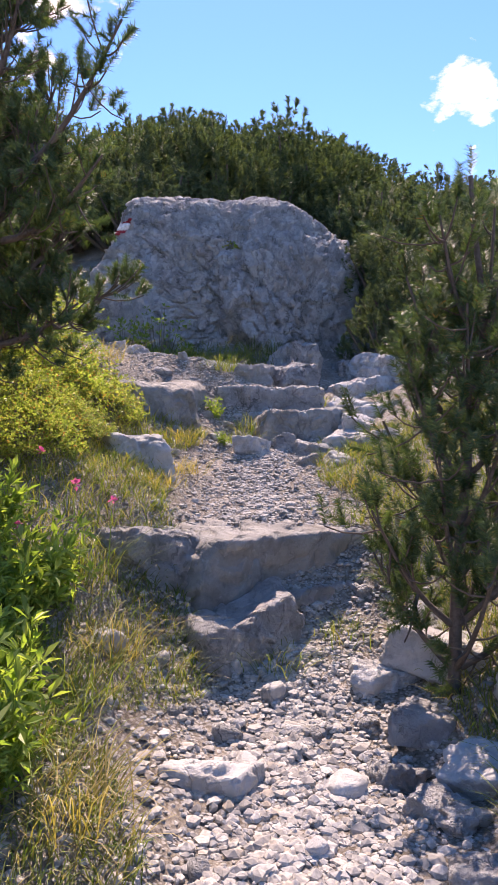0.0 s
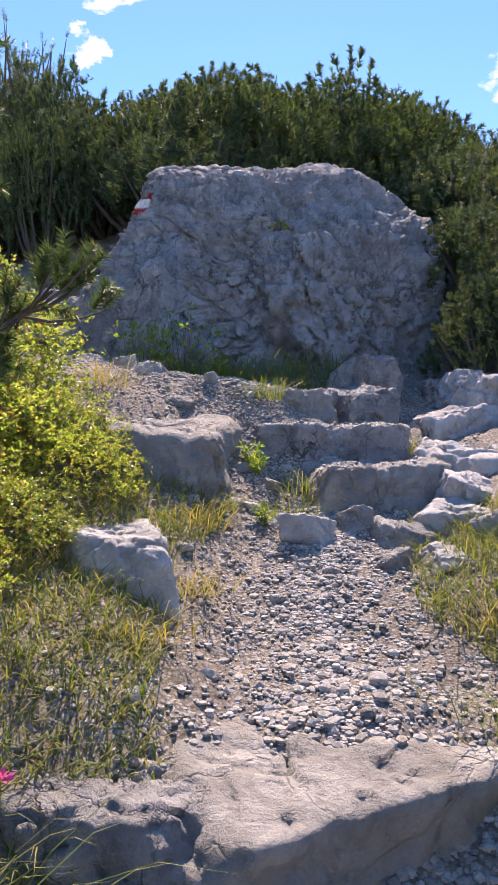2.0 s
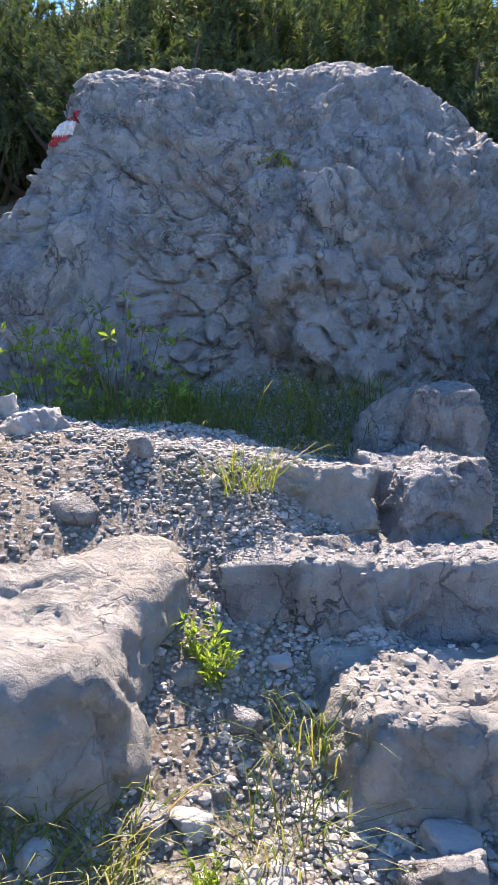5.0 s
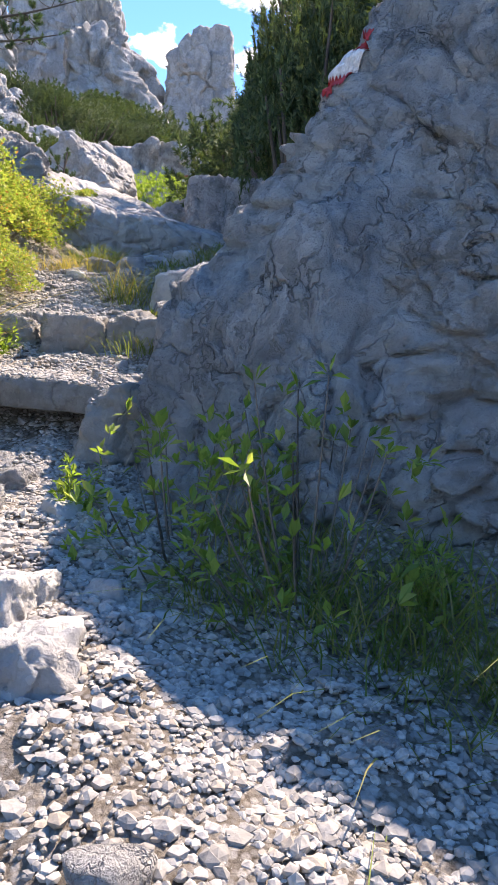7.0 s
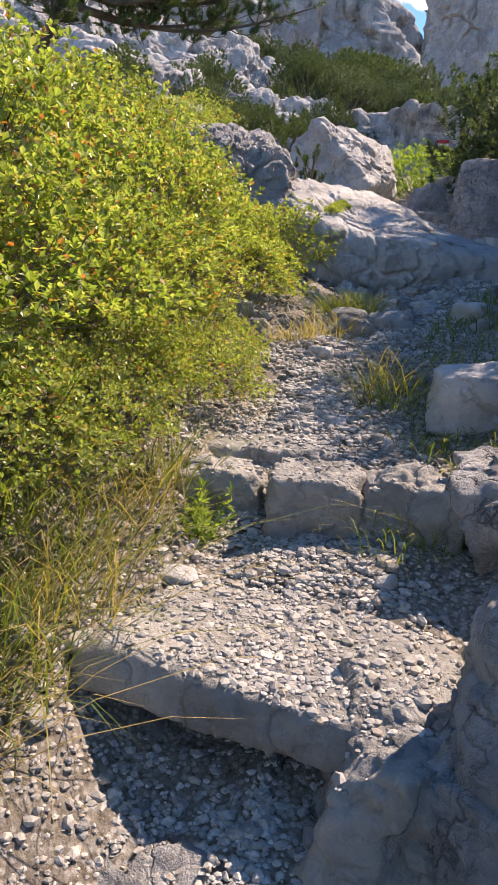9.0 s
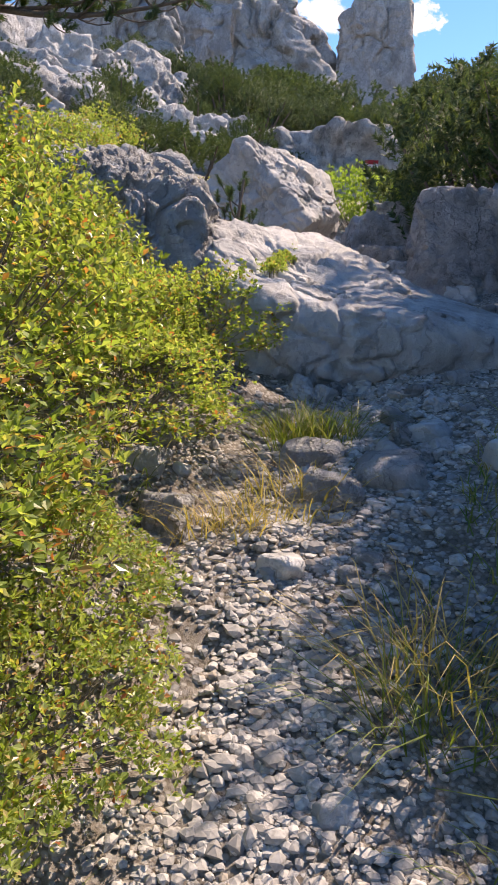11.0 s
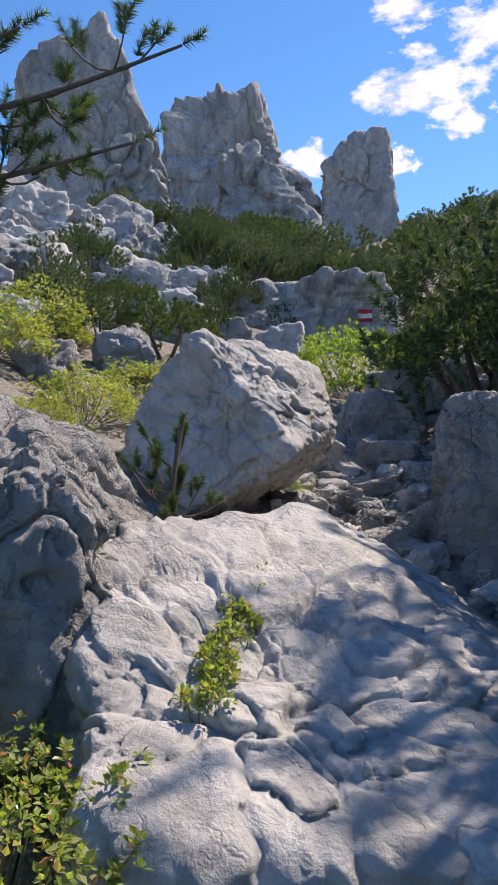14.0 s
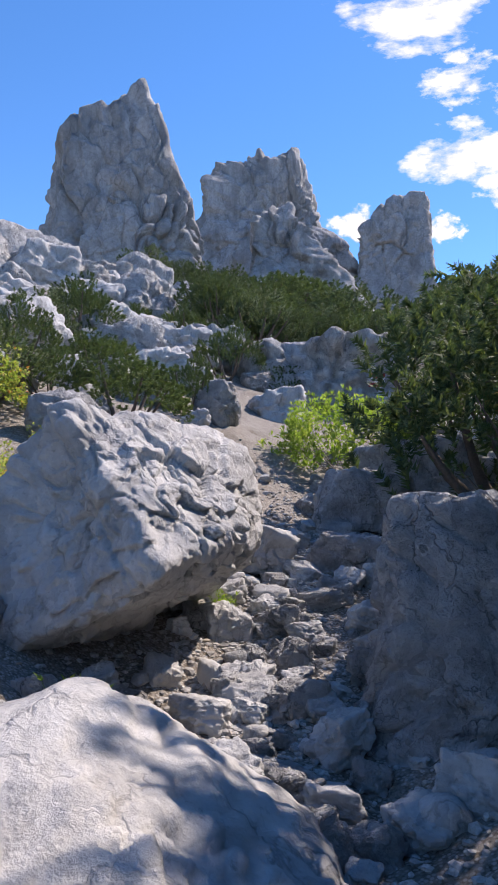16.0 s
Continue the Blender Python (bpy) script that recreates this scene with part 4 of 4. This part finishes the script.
# leafy shrubs
shrubs = [leafy_shrub((60 + 4 * i, -30, 0), 0.8, 0.75, 300 + i, "low shrub with small glossy green and yellowing leaves", rosettes=2000, twigs=80, size=0.038, slim=0.6) for i in range(4)]
SHRUBS = [(-1.95, 6.3, 0.85), (-2.7, 5.9, 1.1), (-1.75, 7.0, 0.65), (-2.4, 7.3, 1.0), (-3.3, 7.0, 1.2), (-1.75, 5.5, 0.6), (-2.4, 5.1, 0.9), (-3.2, 8.1, 1.0),
          (-4.75, 9.75, 1.05), (-5.3, 10.55, 0.95), (-5.9, 9.9, 1.3), (-6.15, 11.1, 1.0), (-6.9, 10.5, 1.3), (-4.3, 9.1, 0.9), (-5.0, 8.8, 1.1), (-6.0, 11.85, 0.7),
          (-6.5, 12.15, 0.7), (-7.2, 11.8, 1.0), (-6.7, 12.75, 0.75), (-7.9, 11.6, 1.0), (-4.55, 10.35, 0.55), (-5.1, 11.1, 0.5), (-7.6, 12.5, 0.5), (-1.4, 6.5, 0.55), (-1.45, 5.75, 0.5), (-1.3, 7.05, 0.4), (-1.6, 5.1, 0.55), (-2.0, 4.6, 0.6), (-4.0, 9.6, 0.6), (-4.2, 10.0, 0.5), (-3.8, 9.1, 0.6), (-4.7, 10.8, 0.5), (-10.5, 14.6, 0.6), (-11.5, 15.6, 0.8), (-12.6, 15.0, 0.9), (-10.9, 16.6, 0.5), (-12.5, 17.0, 0.8), (-14, 16.2, 1.0), (-10.0, 13.6, 0.7)]
for i, (x, y, s) in enumerate(SHRUBS):
    copy_thing(shrubs[i % 4], Matrix.Translation(on_ground(x, y, 0.06)) @ Euler((0, 0, i * 1.7)).to_matrix().to_4x4() @ Matrix.Diagonal((s, s, s * (0.95 if i % 3 else 0.8), 1)))
for p in shrubs:
    for c in p.children:
        bpy.data.objects.remove(c)
    bpy.data.objects.remove(p)
leafy_shrub(on_ground(-13.4, 21.9), 1.3, 1.1, 350, "leafy bright green rowan bush beside the trail", 1500, 7, 0.085, WEED, 40, 0.35)
leafy_shrub(on_ground(-1.15, 9.7), 0.45, 0.75, 351, "sparse leafy plant in the boulder's shade", 90, 5, 0.06, WEED, 40, 0.45)
for i in range(9):
    leafy_shrub((-6.7 - 0.075 * i, 13.42 + 0.09 * i + 0.03 * math.sin(2.1 * i), 4.92 + 0.028 * i), 0.07, 0.05, 353 + i, "yellow-green moss and low plants in a rock cleft", 60, 5, 0.024, LEAF, 8)
leafy_shrub((-0.25, 10.62, 4.25), 0.16, 0.1, 355, "small grass cushion on the boulder's ledge", 70, 5, 0.04, LEAF, 10)
leafy_shrub(on_ground(-1.6, 9.62), 0.4, 0.5, 352, "sparse leafy plant in the boulder's shade", 90, 5, 0.06, WEED, 30, 0.45)

# herbs and grass
rng = np.random.default_rng(12)
herbs = [weed((60 + 2 * i, -25, 0), 0.42, 12, 400 + i, "leafy green herbs beside the gravel") for i in range(3)]
for i in range(125):
    y = rng.uniform(2.0, 4.1)
    x = -0.78 - rng.uniform(0, 1.2) - 0.12 * (y - 2)
    s = rng.uniform(0.5, 1.0)
    copy_thing(herbs[i % 3], Matrix.Translation(on_ground(x, y)) @ Euler((0, 0, i)).to_matrix().to_4x4() @ Matrix.Diagonal((s, s, s, 1)))
for x, y, s in [(-0.25, 7.0, 0.3), (-0.35, 7.7, 0.5), (0.55, 9.15, 0.4), (0.75, 8.4, 0.5), (-3.75, 10.35, 0.5), (-3.6, 9.1, 0.7), (-3.9, 9.4, 0.7), (-8.7, 15.3, 0.6), (-7.0, 13.0, 0.4), (-9.9, 17.0, 0.4), (-2.1, 9.55, 0.5), (-0.8, 9.8, 0.5)]:
    copy_thing(herbs[int(abs(x) * 7) % 3], Matrix.Translation(on_ground(x, y)) @ Matrix.Diagonal((s, s, s, 1)))
for p in herbs:
    for c in p.children:
        bpy.data.objects.remove(c)
    bpy.data.objects.remove(p)
TUFTS = [(-0.75, 3.2, 0.35, 0), (-0.85, 2.7, 0.35, 0), (-0.7, 3.7, 0.3, 1), (-0.95, 4.1, 0.35, 0), (-0.6, 2.4, 0.3, 1), (0.15, 4.1, 0.22, 0), (0.55, 4.3, 0.2, 0), (-0.7, 5.45, 0.18, 1), (-0.55, 6.0, 0.2, 1),
         (-0.6, 6.7, 0.25, 1), (-0.1, 7.25, 0.28, 0), (0.0, 7.6, 0.3, 0), (-0.3, 8.45, 0.25, 0), (0.85, 8.3, 0.25, 0), (0.45, 9.15, 0.2, 0), (-1.5, 8.0, 0.3, 1), (-3.3, 9.3, 0.4, 0), (-3.1, 9.15, 0.4, 1), (-3.5, 9.55, 0.35, 0),
         (-5.25, 11.85, 0.22, 1), (-5.1, 12.0, 0.2, 1), (-4.25, 11.85, 0.38, 1), (-4.15, 11.75, 0.35, 0), (-5.75, 12.8, 0.32, 0), (-5.7, 12.7, 0.3, 0), (-5.25, 12.3, 0.25, 1), (-5.7, 12.8, 0.3, 0), (-5.62, 12.9, 0.28, 0), (-3.3, 9.45, 0.4, 0), (-3.5, 9.7, 0.42, 1), (-3.65, 9.85, 0.4, 0), (-3.75, 9.6, 0.45, 0), (-3.85, 10.1, 0.35, 1), (-3.2, 9.25, 0.35, 1), (-4.0, 10.3, 0.3, 0), (-3.2, 11.0, 0.22, 0), (-3.7, 11.6, 0.15, 0), (1.0, 6.6, 0.2, 0), (0.9, 5.9, 0.2, 1), (0.8, 5.2, 0.22, 0)]
for i, (x, y, h, dry) in enumerate(TUFTS):
    grass_tuft(on_ground(x, y, 0.0), h, 110, 500 + i, "tuft of dry yellow grass" if dry else "tuft of green and yellow grass", STRAW if dry else GRASS)
for i, x in enumerate((-1.3, -0.9, -0.5, -0.1, 0.25)):
    grass_tuft(on_ground(x, 9.85, 0.0), 0.28, 150, 560 + i, "dark grass in the boulder's shade", GRASS, spread=0.18)
for i in range(14):
    grass_tuft(on_ground(-1.35 + 0.13 * i, 9.5 + 0.12 * (i % 3), 0.0), 0.2, 150, 570 + i, "dark grass in the boulder's shade", GRASS, spread=0.13)

# low turf on the banks
rng = np.random.default_rng(21)
n = 130000
x, y = rng.uniform(-8.5, 3.2, n), rng.uniform(1.2, 13.5, n)
x[90000:], y[90000:] = rng.uniform(-2.6, 2.2, 40000), rng.uniform(1.5, 8.0, 40000)
dx, dy = x[:, None] - TS[:150, 0], y[:, None] - TS[:150, 1]
off = np.sqrt((dx * dx + dy * dy).min(1))
patch = grain(np.stack([x, y, 0 * x], 1) * 1.3, 4)
keep = (off > 0.62 + 0.25 * patch) & (off < 3.0) & ~((x > -2.3) & (y > 7.2) & (y < 13))
x, y = x[keep], y[keep]
roots = np.stack([x, y, ground_z(x, y) - 0.01], 1)
turf = thing("turf", (0, 0, 0), "short green and yellow mountain grass on the banks", "grass", kind="stuff", me=mesh_of("turf", *blades(rng, roots, rng.normal(0, 0.6, (len(x), 3)), 0.13, 0.006), GRASS, False))

# ---- gravel ----
from mathutils.bvhtree import BVHTree

bpy.context.view_layer.update()


def surface_of(ob):
    m = ob.matrix_world
    return BVHTree.FromPolygons([m @ q.co for q in ob.data.vertices], [p.vertices[:] for p in ob.data.polygons])


treads = [(ob.location.copy(), surface_of(ob), 0.65 if ob.name.startswith("step_slab") else 0.15) for ob in bpy.data.objects if ob.name.split(".")[0] in ("step_slab", "step_stone")]


def resting(x, y, z):
    """The height on which loose gravel lies: the ground, or the step stones just above it."""
    out = np.array(z)
    for c, tree, share in treads:
        near = np.nonzero((np.hypot(x - c.x, y - c.y) < 0.85) & (lattice(np.arange(len(x)), 1, 2, 3) < share))[0]
        for k in near:
            hit, normal, _, _ = tree.ray_cast(Vector((x[k], y[k], c.z + 1)), Vector((0, 0, -1)), 2)
            if hit and normal.z > 0.8 and z[k] < hit.z < z[k] + 0.3:
                out[k] = max(out[k], hit.z)
    return out


rng = np.random.default_rng(22)
n = 100000
s = rng.uniform(1.5, 32.0, n)
s[56000:84000] = rng.uniform(4.5, 18.5, 28000)
s[84000:] = rng.uniform(11.8, 16.0, n - 84000)
cx, cy = np.interp(s, run, T[:, 0]), np.interp(s, run, T[:, 1])
wide = np.interp(s, (0, 8, 11.5, 12.5, 15.5, 17, 22, 32), (0.45, 0.55, 0.55, 0.8, 0.75, 0.5, 0.5, 0.7))
a, r = rng.uniform(0, 2 * math.pi, n), np.abs(rng.normal(0, 1, n)) * wide
x, y = cx + np.cos(a) * r, cy + np.sin(a) * r
size = np.clip(rng.lognormal(-4.35, 0.42, n), 0.006, 0.034) * np.interp(s, (5, 8.5, 9.2, 11.5, 12.5, 16, 18, 20), (1.0, 0.95, 0.72, 0.72, 0.62, 0.62, 0.8, 1.1))
base = resting(x, y, ground_z(x, y))
d, f = sphere(1)
shape = np.clip(rng.normal(1, 0.18, (n, 12, 1)), 0.6, 1.4) * d[None]
flatten = np.stack([rng.uniform(0.7, 1.4, n), rng.uniform(0.7, 1.3, n), rng.uniform(0.45, 0.9, n)], 1)
v = shape * (size[:, None] * flatten)[:, None]
c, sn = np.cos(a * 5), np.sin(a * 5)
v = np.stack([v[..., 0] * c[:, None] - v[..., 1] * sn[:, None], v[..., 0] * sn[:, None] + v[..., 1] * c[:, None], v[..., 2]], -1)
v = v + np.stack([x, y, base + size * 0.15], 1)[:, None]
ff = (np.arange(n)[:, None, None] * 12 + f[None]).reshape(-1, 3)
thing("gravel", (0, 0, 0), "loose pale grey limestone gravel on the trail", "gravel", kind="stuff", me=mesh_of("gravel", v.reshape(-1, 3), ff, GRAVEL, False))

# loose stones
kinds = [rock_mesh("loose_stone", [(np.array(q), rng.uniform(0.6, 1.0)) for q in [*unit(rng.normal(0, 1, (9, 3))), *np.eye(3), *-np.eye(3)]], 600 + i, 3, PALE if i % 2 else ROCK, 0.08, 0.06, 0.6, 0.02, 14) for i in range(8)]
for i in range(300):
    s = rng.uniform(2.5, 30)
    k = np.interp(s, run, T[:, 0]), np.interp(s, run, T[:, 1])
    a, r = rng.uniform(0, 6.28), abs(rng.normal(0, 0.6)) + 0.1
    x, y = k[0] + math.cos(a) * r, k[1] + math.sin(a) * r
    z = min(0.11, rng.lognormal(-3.1, 0.4)) * (1.6 if s > 19 else 0.6 if 8.6 < s < 11 else 1)
    ob = thing("loose_stone", pose(x, y, gz(x, y) + z * 0.1, rng.uniform(-15, 15), rng.uniform(-15, 15), rng.uniform(0, 360)), "loose angular grey limestone on the gravel", "stone", "loose stones on the trail", me=kinds[i % 8])
    ob.scale = (z * rng.uniform(0.9, 1.4), z, z * rng.uniform(0.6, 0.9))


def flower(place, height, seed):
    rng = np.random.default_rng(seed)
    ob = thing("flower", place, "pink wild flower on a thin green stem", "flower", "pink flowers beside the trail")
    part("stem", mesh_of("stem", *tube(bend((0, 0, -0.03), (0.03, -0.02, height), 0.02, 5), np.linspace(0.003, 0.002, 5), 4), WEED), ob)
    top = np.array([[0.03, -0.02, height]])
    part("blossom", mesh_of("blossom", *leaves(rng, top, np.array([[0, 0, 1.0]]), 14, 0.032, 0.6, 1.2), PETAL, False), ob, "round pink blossom")


for i, (x, y) in enumerate([(-0.97, 4.05), (-0.8, 4.2), (-1.15, 3.6), (-1.25, 4.4)]):
    flower(on_ground(x, y, 0.0), 0.5 - 0.05 * i, 800 + i)


# ---- trail mark painted on the boulder ----
def painted(ob, parent, name, origin, across, along, away, w, a0, a1, mat):
    """A band of paint that follows the rock's surface."""
    tree = BVHTree.FromPolygons([ob.matrix_world @ q.co for q in ob.data.vertices], [p.vertices[:] for p in ob.data.polygons])
    nu, nv = 26, 14
    pts = []
    for j in range(nv):
        for i in range(nu):
            ragged = 0.012 * math.sin(i * 2.1 + j)
            p = Vector(origin) + Vector(across) * (w * (i / (nu - 1) - 0.5)) + Vector(along) * (a0 + (a1 - a0) * j / (nv - 1) + ragged)
            hit, normal, _, _ = tree.ray_cast(p - Vector(away) * 2, Vector(away), 5)
            pts.append((hit + normal * 0.012) if hit else None)
    bm = bmesh.new()
    vs = [bm.verts.new(p) if p else None for p in pts]
    for j in range(nv - 1):
        for i in range(nu - 1):
            q = [vs[j * nu + i], vs[j * nu + i + 1], vs[(j + 1) * nu + i + 1], vs[(j + 1) * nu + i]]
            if all(q) and max((q[0].co - k.co).length for k in q) < 0.25:
                bm.faces.new(q)
    me = bpy.data.meshes.new(name)
    bm.to_mesh(me)
    bm.free()
    me.materials.append(mat)
    return part(name, me, parent)


bpy.context.view_layer.update()
mark = thing("trail_mark", (0, 0, 0), "red and white trail mark painted on limestone", "trail mark")
for name, a0, a1, mat in (("red_band", 0.08, 0.155, RED), ("white_band", -0.035, 0.08, WHITE), ("red_band", -0.105, -0.035, RED)):
    painted(boulder, mark, name, (-1.83, 10.7, 4.62), (0.94, 0.05, -0.1), (0.38, 0.25, 0.89), (0.05, 0.98, -0.2), 0.17, a0, a1, mat)

far_wall = next(ob for ob in bpy.data.objects if ob.name == "rock_wall")
far_mark = thing("trail_mark", (0, 0, 0), "small red and white trail mark on a far rock wall", "trail mark")
for name, a0, a1, mat in (("red_band", 0.07, 0.17, RED), ("white_band", -0.05, 0.07, WHITE), ("red_band", -0.14, -0.05, RED)):
    painted(far_wall, far_mark, name, (-18.1, 27.5, 9.1), (0.75, 0.66, 0), (0, 0, 1), (-0.667, 0.745, 0.169), 0.36, a0, a1, mat)

# ---- clouds ----
def cloud_material():
    m = bpy.data.materials.new("cloud")
    m.use_nodes = True
    nt = m.node_tree
    nt.nodes.remove(nt.nodes["Principled BSDF"])
    co = nt.nodes.new("ShaderNodeTexCoord")
    n = add(nt, "ShaderNodeTexNoise", Scale=1.6, Detail=9.0, Roughness=0.58)
    shift = nt.nodes.new("ShaderNodeVectorMath")
    shift.operation = "ADD"
    info = nt.nodes.new("ShaderNodeObjectInfo")
    far = nt.nodes.new("ShaderNodeVectorMath")
    far.operation = "SCALE"
    far.inputs[0].default_value = (31, 17, 5)
    nt.links.new(info.outputs["Random"], far.inputs["Scale"])
    nt.links.new(co.outputs["Object"], shift.inputs[0])
    nt.links.new(far.outputs[0], shift.inputs[1])
    nt.links.new(shift.outputs[0], n.inputs["Vector"])
    ln = nt.nodes.new("ShaderNodeVectorMath")
    ln.operation = "LENGTH"
    nt.links.new(co.outputs["Object"], ln.inputs[0])
    k = nt.nodes.new("ShaderNodeMath")
    k.operation = "MULTIPLY_ADD"
    nt.links.new(ln.outputs["Value"], k.inputs[0])
    k.inputs[1].default_value = -0.42
    nt.links.new(n.outputs[0], k.inputs[2])
    fac = ramp(nt, k.outputs[0], (0.22, 0.0), (0.36, 0.95))
    e = nt.nodes.new("ShaderNodeEmission")
    nt.links.new(ramp(nt, n.outputs[0], (0.4, (0.72, 0.78, 0.88)), (0.6, (1.0, 1.0, 1.0))), e.inputs[0])
    e.inputs[1].default_value = 0.75
    tr = nt.nodes.new("ShaderNodeBsdfTransparent")
    mix = nt.nodes.new("ShaderNodeMixShader")
    for o, i in ((fac, 0), (tr.outputs[0], 1), (e.outputs[0], 2)):
        nt.links.new(o, mix.inputs[i])
    nt.links.new(mix.outputs[0], nt.nodes["Material Output"].inputs[0])
    return m


CLOUD = cloud_material()
# yaw to the left, height angle, width and height of each cloud in degrees
for yaw, up, w, h in [(-16.5, 24.7, 9, 6), (14, 31, 10, 5), (16, 26.5, 4, 3.5), (41, 33.7, 14, 6), (37, 25, 11, 6), (36.5, 30, 8, 4), (44.6, 20.8, 5, 4), (38, 20.5, 4, 3), (33, 23, 6, 4), (31, 28, 9, 6), (-22, 22, 6, 3)]:
    a, e = radians(yaw), radians(up)
    d = Vector((-math.sin(a) * math.cos(e), math.cos(a) * math.cos(e), math.sin(e)))
    bm = bmesh.new()
    bmesh.ops.create_grid(bm, x_segments=2, y_segments=2, size=1)
    me = bpy.data.meshes.new("cloud")
    bm.to_mesh(me)
    bm.free()
    me.materials.append(CLOUD)
    ob = thing("cloud_backdrop", Matrix.Translation(d * 1500) @ (-d).to_track_quat("Z", "Y").to_matrix().to_4x4() @ Matrix.Diagonal((1500 * math.tan(radians(w / 2)), 1500 * math.tan(radians(h / 2)), 1, 1)), "white cumulus cloud in a blue sky", "cloud", kind="structure", me=me)
    ob.visible_shadow = False
